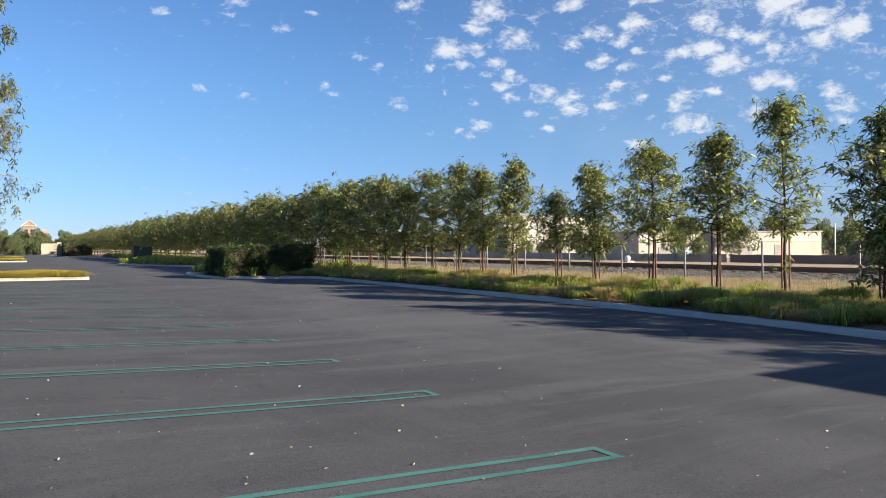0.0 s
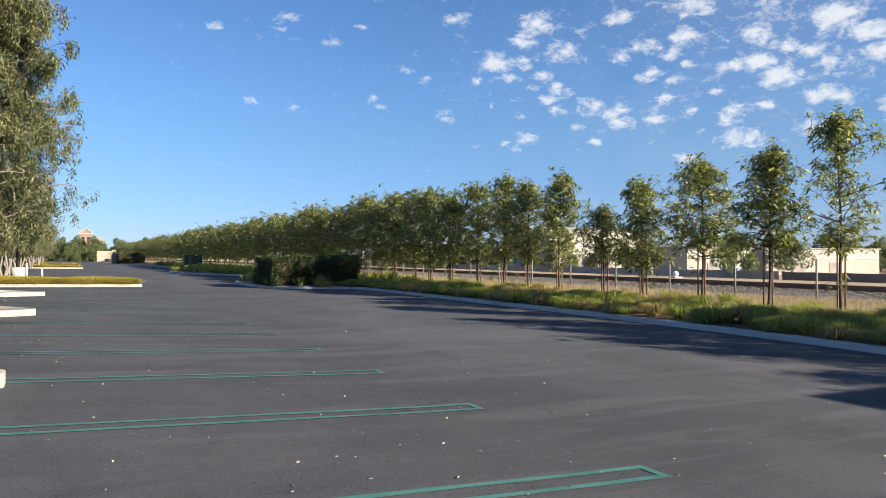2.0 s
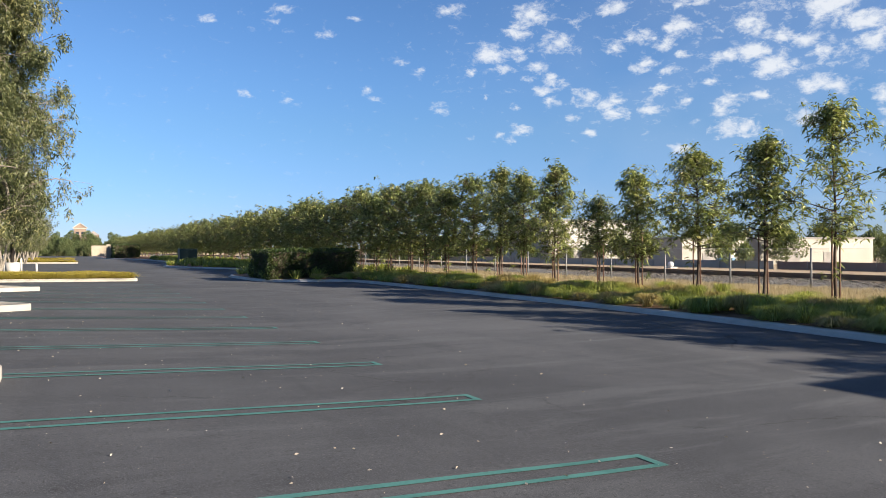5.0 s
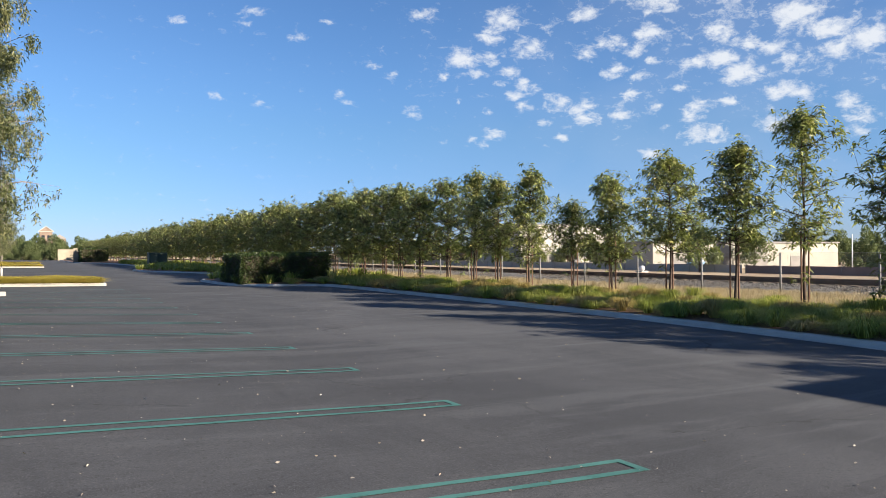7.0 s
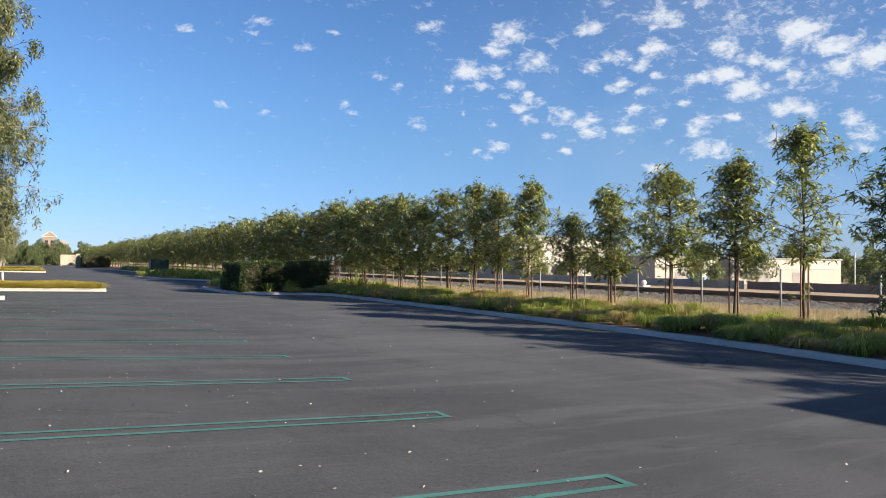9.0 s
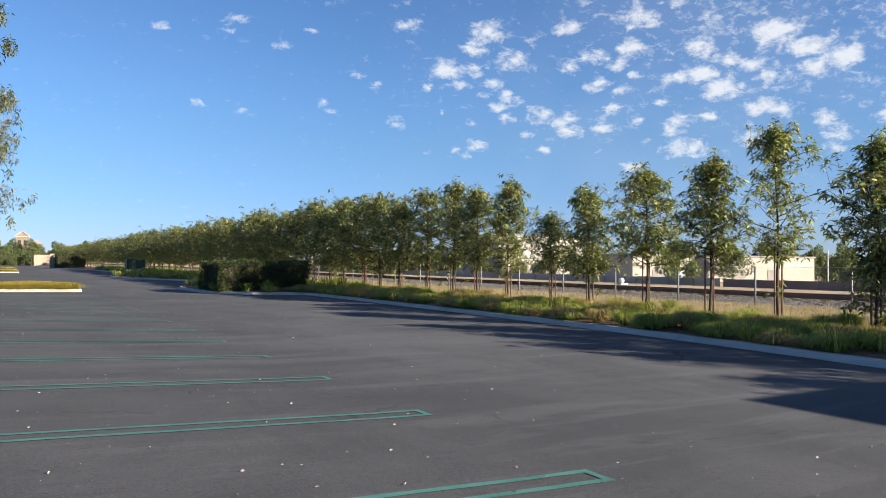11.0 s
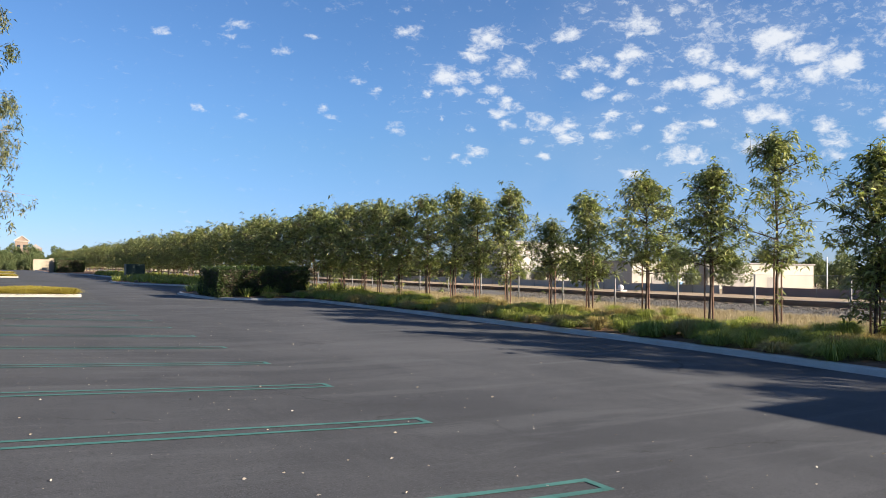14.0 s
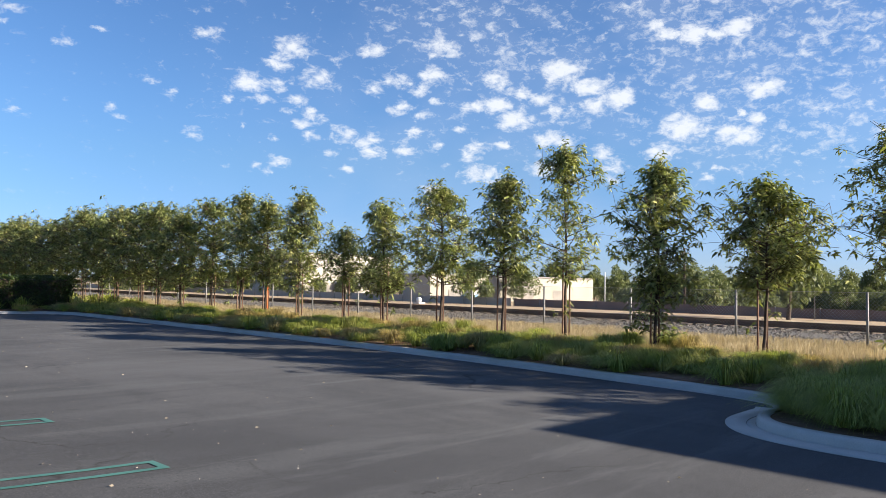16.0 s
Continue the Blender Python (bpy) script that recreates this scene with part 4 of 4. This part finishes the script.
warehouse(80, 124, 80, 86, -1.9, 2.8, STUCCO, "long white flat-roofed warehouse behind the railway")
warehouse(92, 117, 130, 150, -1.6, 7.4, WHITE_WALL, "tall white flat-roofed warehouse behind the railway")
utility_house = thing("utility_building", 0, 0, 0, "plain low utility building beside the car park", "building")
part("wall", box(13.76, 18.5, -50, -2.9, 0, 4.0), STUCCO, utility_house)
part("roof", box(13.76, 18.5, -50, -2.9, 4.003, 4.2), ROOF, utility_house)

tower = thing("gabled_building", 7.6, 300, 0, "distant brick building with a white-trimmed gable", "building")
bm = box(-2.0, 2.0, -3, 3, 0, 9.6)
part("wall", bm, BRICK, tower)
def gable(x0, x1, y0, y1, z0, z1):
    bm = bmesh.new()
    xm = (x0 + x1) / 2
    vv = [bm.verts.new(c) for c in ((x0, y0, z0), (x1, y0, z0), (xm, y0, z1), (x0, y1, z0), (x1, y1, z0), (xm, y1, z1))]
    for f in ((0, 1, 2), (3, 5, 4), (0, 2, 5, 3), (1, 4, 5, 2), (0, 3, 4, 1)):
        bm.faces.new([vv[i] for i in f])
    return bm


part("roof", gable(-2.3, 2.3, -2.9, 3.4, 9.603, 11.3), ROOF, tower, "grey pitched roof")
part("gable_wall", gable(-2.0, 2.0, -3.05, -2.904, 9.603, 11.0), BRICK, tower)
for sx_ in (-1, 1):
    trim = box(-1.5, 1.5, -0.12, 0.12, -0.11, 0.11)
    bmesh.ops.rotate(trim, verts=trim.verts, matrix=Matrix.Rotation(sx_ * math.atan2(1.7, 2.3), 3, "Y"))
    bmesh.ops.translate(trim, verts=trim.verts, vec=(sx_ * 1.2, -3.2, 10.45))
    part("gable_trim", trim, WHITE_WALL, tower, "white sloping gable trim")
part("cornice", box(-2.3, 2.3, -3.3, -3.06, 9.35, 9.6), WHITE_WALL, tower, "white cornice band")
part("wing_roof", gable(2.05, 6.5, -2.3, 3.2, 7.003, 8.6), ROOF, tower, "grey pitched roof")
part("window", box(-1.4, -0.4, -3.06, -3.004, 6.4, 8.2), GLASS, tower)
part("window", box(0.4, 1.4, -3.06, -3.004, 6.4, 8.2), GLASS, tower)
part("wing", box(2.1, 6.2, -2, 3, 0, 7.0), BRICK, tower)

encl = thing("bin_enclosure", 0, 0, 0, "beige block walls of a bin enclosure", "enclosure")
part("wall", box(8.4, 9.1, 155.0, 155.6, 0, 2.7, 0.03), BEIGE, encl)
part("wall", box(9.103, 14.0, 155.1, 155.4, 0, 2.6, 0.02), BEIGE, encl)
part("wall", box(8.0, 11.6, 212.0, 212.3, 0, 2.8, 0.02), BEIGE, encl)

tbox = thing("transformer_box", 13.1, 88.0, 0.3, "dark green metal transformer cabinet on a pad", "utility box")
part("pad", box(-1.1, 1.1, -0.9, 0.9, -0.2, 0.08, 0.02), CONCRETE, tbox)
part("cabinet", box(-0.95, 0.95, -0.75, 0.75, 0.083, 1.45, 0.04), DARK_GREEN, tbox)
part("door", box(-0.88, -0.01, -0.78, -0.753, 0.15, 1.35, 0.01), DARK_GREEN, tbox)
part("door", box(0.01, 0.88, -0.78, -0.753, 0.15, 1.35, 0.01), DARK_GREEN, tbox)

lamp = thing("lamp_post", -2.5, 55, 0.12, "dark bronze lamp post on a round concrete base", "lamp post")
for bx_, by_, bh in ((-3.05, 57.0, 1.3), (-2.1, 57.5, 1.0), (-1.25, 60.0, 0.6)):
    post = thing("bollard", bx_, by_, float(ground_z(bx_, by_)) - 0.02, "slim pale steel bollard by the lamp post", "bollard", "pale bollards")
    part("tube", cylinder(0, 0, 0, bh, 0.075, 0.075, 16), CONCRETE, post, "", True)
    part("cap", cylinder(0, 0, bh + 0.002, bh + 0.05, 0.075, 0.03, 16), CONCRETE, post, "", True)
part("base", cylinder(0, 0, 0, 0.75, 0.42, 0.42, 24), CONCRETE, lamp, "round concrete footing", True)
part("pole", cylinder(0, 0, 0.753, 8.2, 0.11, 0.08, 12), DARK_STEEL, lamp, "", True)


# ---------------------------------------------------------------- distant trees
def round_tree(name, h, r, leaves, leaf, rng, label, foot=0.35):
    top = thing(name, 0, 0, 0, label, "tree")
    spine, tubes = tree_wood(h * 0.8, rng.normal(0, 0.2, 2), 0.03 * h, rng=rng)
    blobs = []
    for i in range(16):
        a, u = rng.uniform(0, 2 * math.pi), rng.uniform(foot, 1)
        c = np.array([math.cos(a) * r * 0.65 * math.sin(math.pi * (0.15 + 0.8 * u)), math.sin(a) * r * 0.65 * math.sin(math.pi * (0.15 + 0.8 * u)), h * u * 0.92])
        tubes.append(tube_arrays([spine[3], (spine[3] + c) / 2 + [0, 0, 0.1 * h], c], [0.012 * h, 0.008 * h, 0.003 * h], 5))
        blobs.append((c, r * rng.uniform(0.25, 0.45)))
    v, q = join_tubes(tubes)
    part("trunk", mesh_np("trunk", v, [q], BARK, True), None, top)
    k = leaves // len(blobs)
    base = np.concatenate([c + unit(rng.normal(size=(k, 3))) * (s * rng.uniform(0.4, 1.05, k) ** 0.5)[:, None] for c, s in blobs])
    ln = leaf * rng.uniform(0.6, 1.4, len(base))
    v, q = leaf_arrays(base, rng.normal(0, 1, base.shape), ln, ln * 0.5, 0.2, rng)
    part("crown", mesh_np("crown", v, [q], LEAF_FAR), None, top)
    return top


FAR = [round_tree("distant_tree", 7.0, 3.6, 4200, 0.46, np.random.default_rng(70 + i), "rounded green tree in the distance") for i in range(3)]
FAR[0].matrix_basis = pose(62, 22.3, -0.9) @ Matrix.Diagonal((0.85, 0.85, 1.2, 1))
FAR[1].matrix_basis = pose(97, 76, -1.4) @ Matrix.Scale(0.85, 4)
FAR[2].matrix_basis = pose(74, 66, -1.2) @ Matrix.Scale(0.8, 4)
BUSH = [round_tree("distant_shrub", 4.6, 3.6, 3400, 0.42, np.random.default_rng(90 + i), "low spreading green shrub in the distance", 0.08) for i in range(2)]
rng = np.random.default_rng(79)
for i in range(46):
    az, far = radians(59.0 + 0.68 * i), rng.uniform(108, 135)
    m = pose(far * math.sin(az), far * math.cos(az), -1.85, 0, 0, rng.uniform(0, 360)) @ Matrix.Scale(rng.uniform(0.6, 1.1), 4)
    if i < 2:
        BUSH[i].matrix_basis = m
    else:
        copy_thing(BUSH[i % 2], m)
for i in range(34):
    copy_thing(BUSH[i % 2], pose(-48 + 1.9 * i + rng.normal(0, 0.5), 228 + rng.uniform(-5, 6), -0.1, 0, 0, rng.uniform(0, 360)) @ Matrix.Scale(rng.uniform(0.5, 0.85), 4))
rng = np.random.default_rng(80)
for i in range(110):
    az, far = radians(22 + 0.56 * i), rng.uniform(150, 200)
    copy_thing(FAR[i % 3], pose(far * math.sin(az), far * math.cos(az), -1.8, 0, 0, rng.uniform(0, 360)) @ Matrix.Scale(rng.uniform(0.65, 1.05), 4))
for i in range(84):
    copy_thing(FAR[i % 3], pose(-55 + 0.95 * i + rng.normal(0, 1.5), 240 + rng.uniform(-20, 25), 0, 0, 0, rng.uniform(0, 360)) @ Matrix.Scale(rng.uniform(0.6, 0.92), 4))



def utility_pole(x, y, z, h, r, mat, label, arm=True):
    ob = thing("utility_pole", x, y, z, label, "pole")
    part("pole", cylinder(0, 0, -0.2, h, r, r * 0.7, 10), mat, ob, "", True)
    if arm:
        part("crossarm", box(-1.1, 1.1, -0.06, 0.06, h - 0.7, h - 0.55, 0.01), mat, ob)


red_car = thing("parked_car", -10.6, 150, -0.02, "red car parked at the far end of the stalls", "car")
part("body", box(-0.9, 0.9, -2.2, 2.2, 0.3, 0.95, 0.12), RED_PAINT, red_car)
part("cabin", box(-0.75, 0.75, -1.9, 0.9, 0.95, 1.6, 0.2), RED_PAINT, red_car)
part("rear_window", box(-0.6, 0.6, -1.93, -1.904, 1.08, 1.45, 0.01), GLASS, red_car)
for wx in (-0.8, 0.8):
    for wy in (-1.4, 1.4):
        bm = bmesh.new()
        bmesh.ops.create_cone(bm, cap_ends=True, segments=16, radius1=0.33, radius2=0.33, depth=0.2)
        bmesh.ops.rotate(bm, verts=bm.verts, matrix=Matrix.Rotation(radians(90), 3, "Y"))
        bmesh.ops.translate(bm, verts=bm.verts, vec=(wx, wy, 0.33))
        part("wheel", bm, RUBBER, red_car)

utility_pole(90, 44.7, -1.4, 8.0, 0.16, BARK, "dark timber utility pole beyond the far fence")
utility_pole(70, 22.9, -1.1, 8.9, 0.05, GALV, "thin grey steel mast beyond the railway", False)
utility_pole(80, 50.0, -1.25, 4.6, 0.07, WHITE_PAINT, "short white lamp standard beyond the far fence", False)

marker = thing("marker_post", 19.0, 28.8, 0.15, "slim orange marker post by the chain-link fence", "marker post")
part("pole", cylinder(0, 0, -0.1, 1.25, 0.035, 0.035, 10), ORANGE, marker, "", True)
part("cap", cylinder(0, 0, 1.253, 1.32, 0.045, 0.03, 10), WHITE_PAINT, marker, "white cap", True)

tank = thing("storage_tank", 60, 61.7, -0.74, "small white domed tank on a concrete pad", "tank")
bm = bmesh.new()
bmesh.ops.create_uvsphere(bm, u_segments=20, v_segments=12, radius=0.33)
bmesh.ops.translate(bm, verts=bm.verts, vec=(0, 0, 0.45))
part("shell", bm, WHITE_PAINT, tank, "", True)
part("pad", box(-0.5, 0.5, -0.5, 0.5, -0.1, 0.18, 0.01), CONCRETE, tank)

van = thing("parked_van", 80, 72, -1.12, "white and blue van parked by the warehouse", "van", rz=35)
bm = box(-2.3, 2.3, -0.95, 0.95, 0.35, 1.25, 0.12)
part("body", bm, BLUE_PAINT, van)
part("cab", box(-2.2, 1.5, -0.9, 0.9, 1.2, 2.15, 0.2), WHITE_PAINT, van)
for wx in (-1.5, 1.5):
    for wy in (-0.9, 0.9):
        bm = bmesh.new()
        bmesh.ops.create_cone(bm, cap_ends=True, segments=16, radius1=0.36, radius2=0.36, depth=0.22)
        bmesh.ops.rotate(bm, verts=bm.verts, matrix=Matrix.Rotation(radians(90), 3, "X"))
        bmesh.ops.translate(bm, verts=bm.verts, vec=(wx, wy, 0.36))
        part("wheel", bm, RUBBER, van)

# low ridge; its haze is only the blue in its material
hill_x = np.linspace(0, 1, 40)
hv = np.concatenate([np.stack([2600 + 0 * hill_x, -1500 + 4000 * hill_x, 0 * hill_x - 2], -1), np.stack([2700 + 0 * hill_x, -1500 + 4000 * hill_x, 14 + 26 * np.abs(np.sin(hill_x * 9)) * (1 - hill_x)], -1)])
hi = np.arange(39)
tagged(new("backdrop", mesh_np("backdrop", hv, [np.stack([hi, hi + 1, hi + 41, hi + 40], -1)], HILL, True)), "low hills on the horizon, blue haze put into their colour", "hills", kind="structure")

# ---------------------------------------------------------------- litter on the asphalt
rng = np.random.default_rng(91)
lx, ly = rng.uniform(-6, 12.3, 6400), 1.5 + 44 * rng.uniform(0, 1, 6400) ** 1.2
keep = rng.uniform(0, 1, 6400) < np.clip(0.8 - (lx + 2) * 0.065, 0.07, 1)
lx, ly = lx[keep], ly[keep]
b = np.stack([lx, ly, ground_z(lx, ly) + 0.008], -1)
aa = rng.uniform(0, 6.28, len(lx))
ln = 0.011 + 0.032 * rng.uniform(0, 1, len(lx)) ** 2.5
v, q = leaf_arrays(b, np.stack([np.cos(aa), np.sin(aa), 0.25 + 0 * aa], -1), ln, ln * 0.5, 0.1, rng)
tagged(new("fallen_leaves", mesh_np("fallen_leaves", v, [q], LITTER)), "small pale fallen leaves scattered on the asphalt", "leaves", kind="stuff")
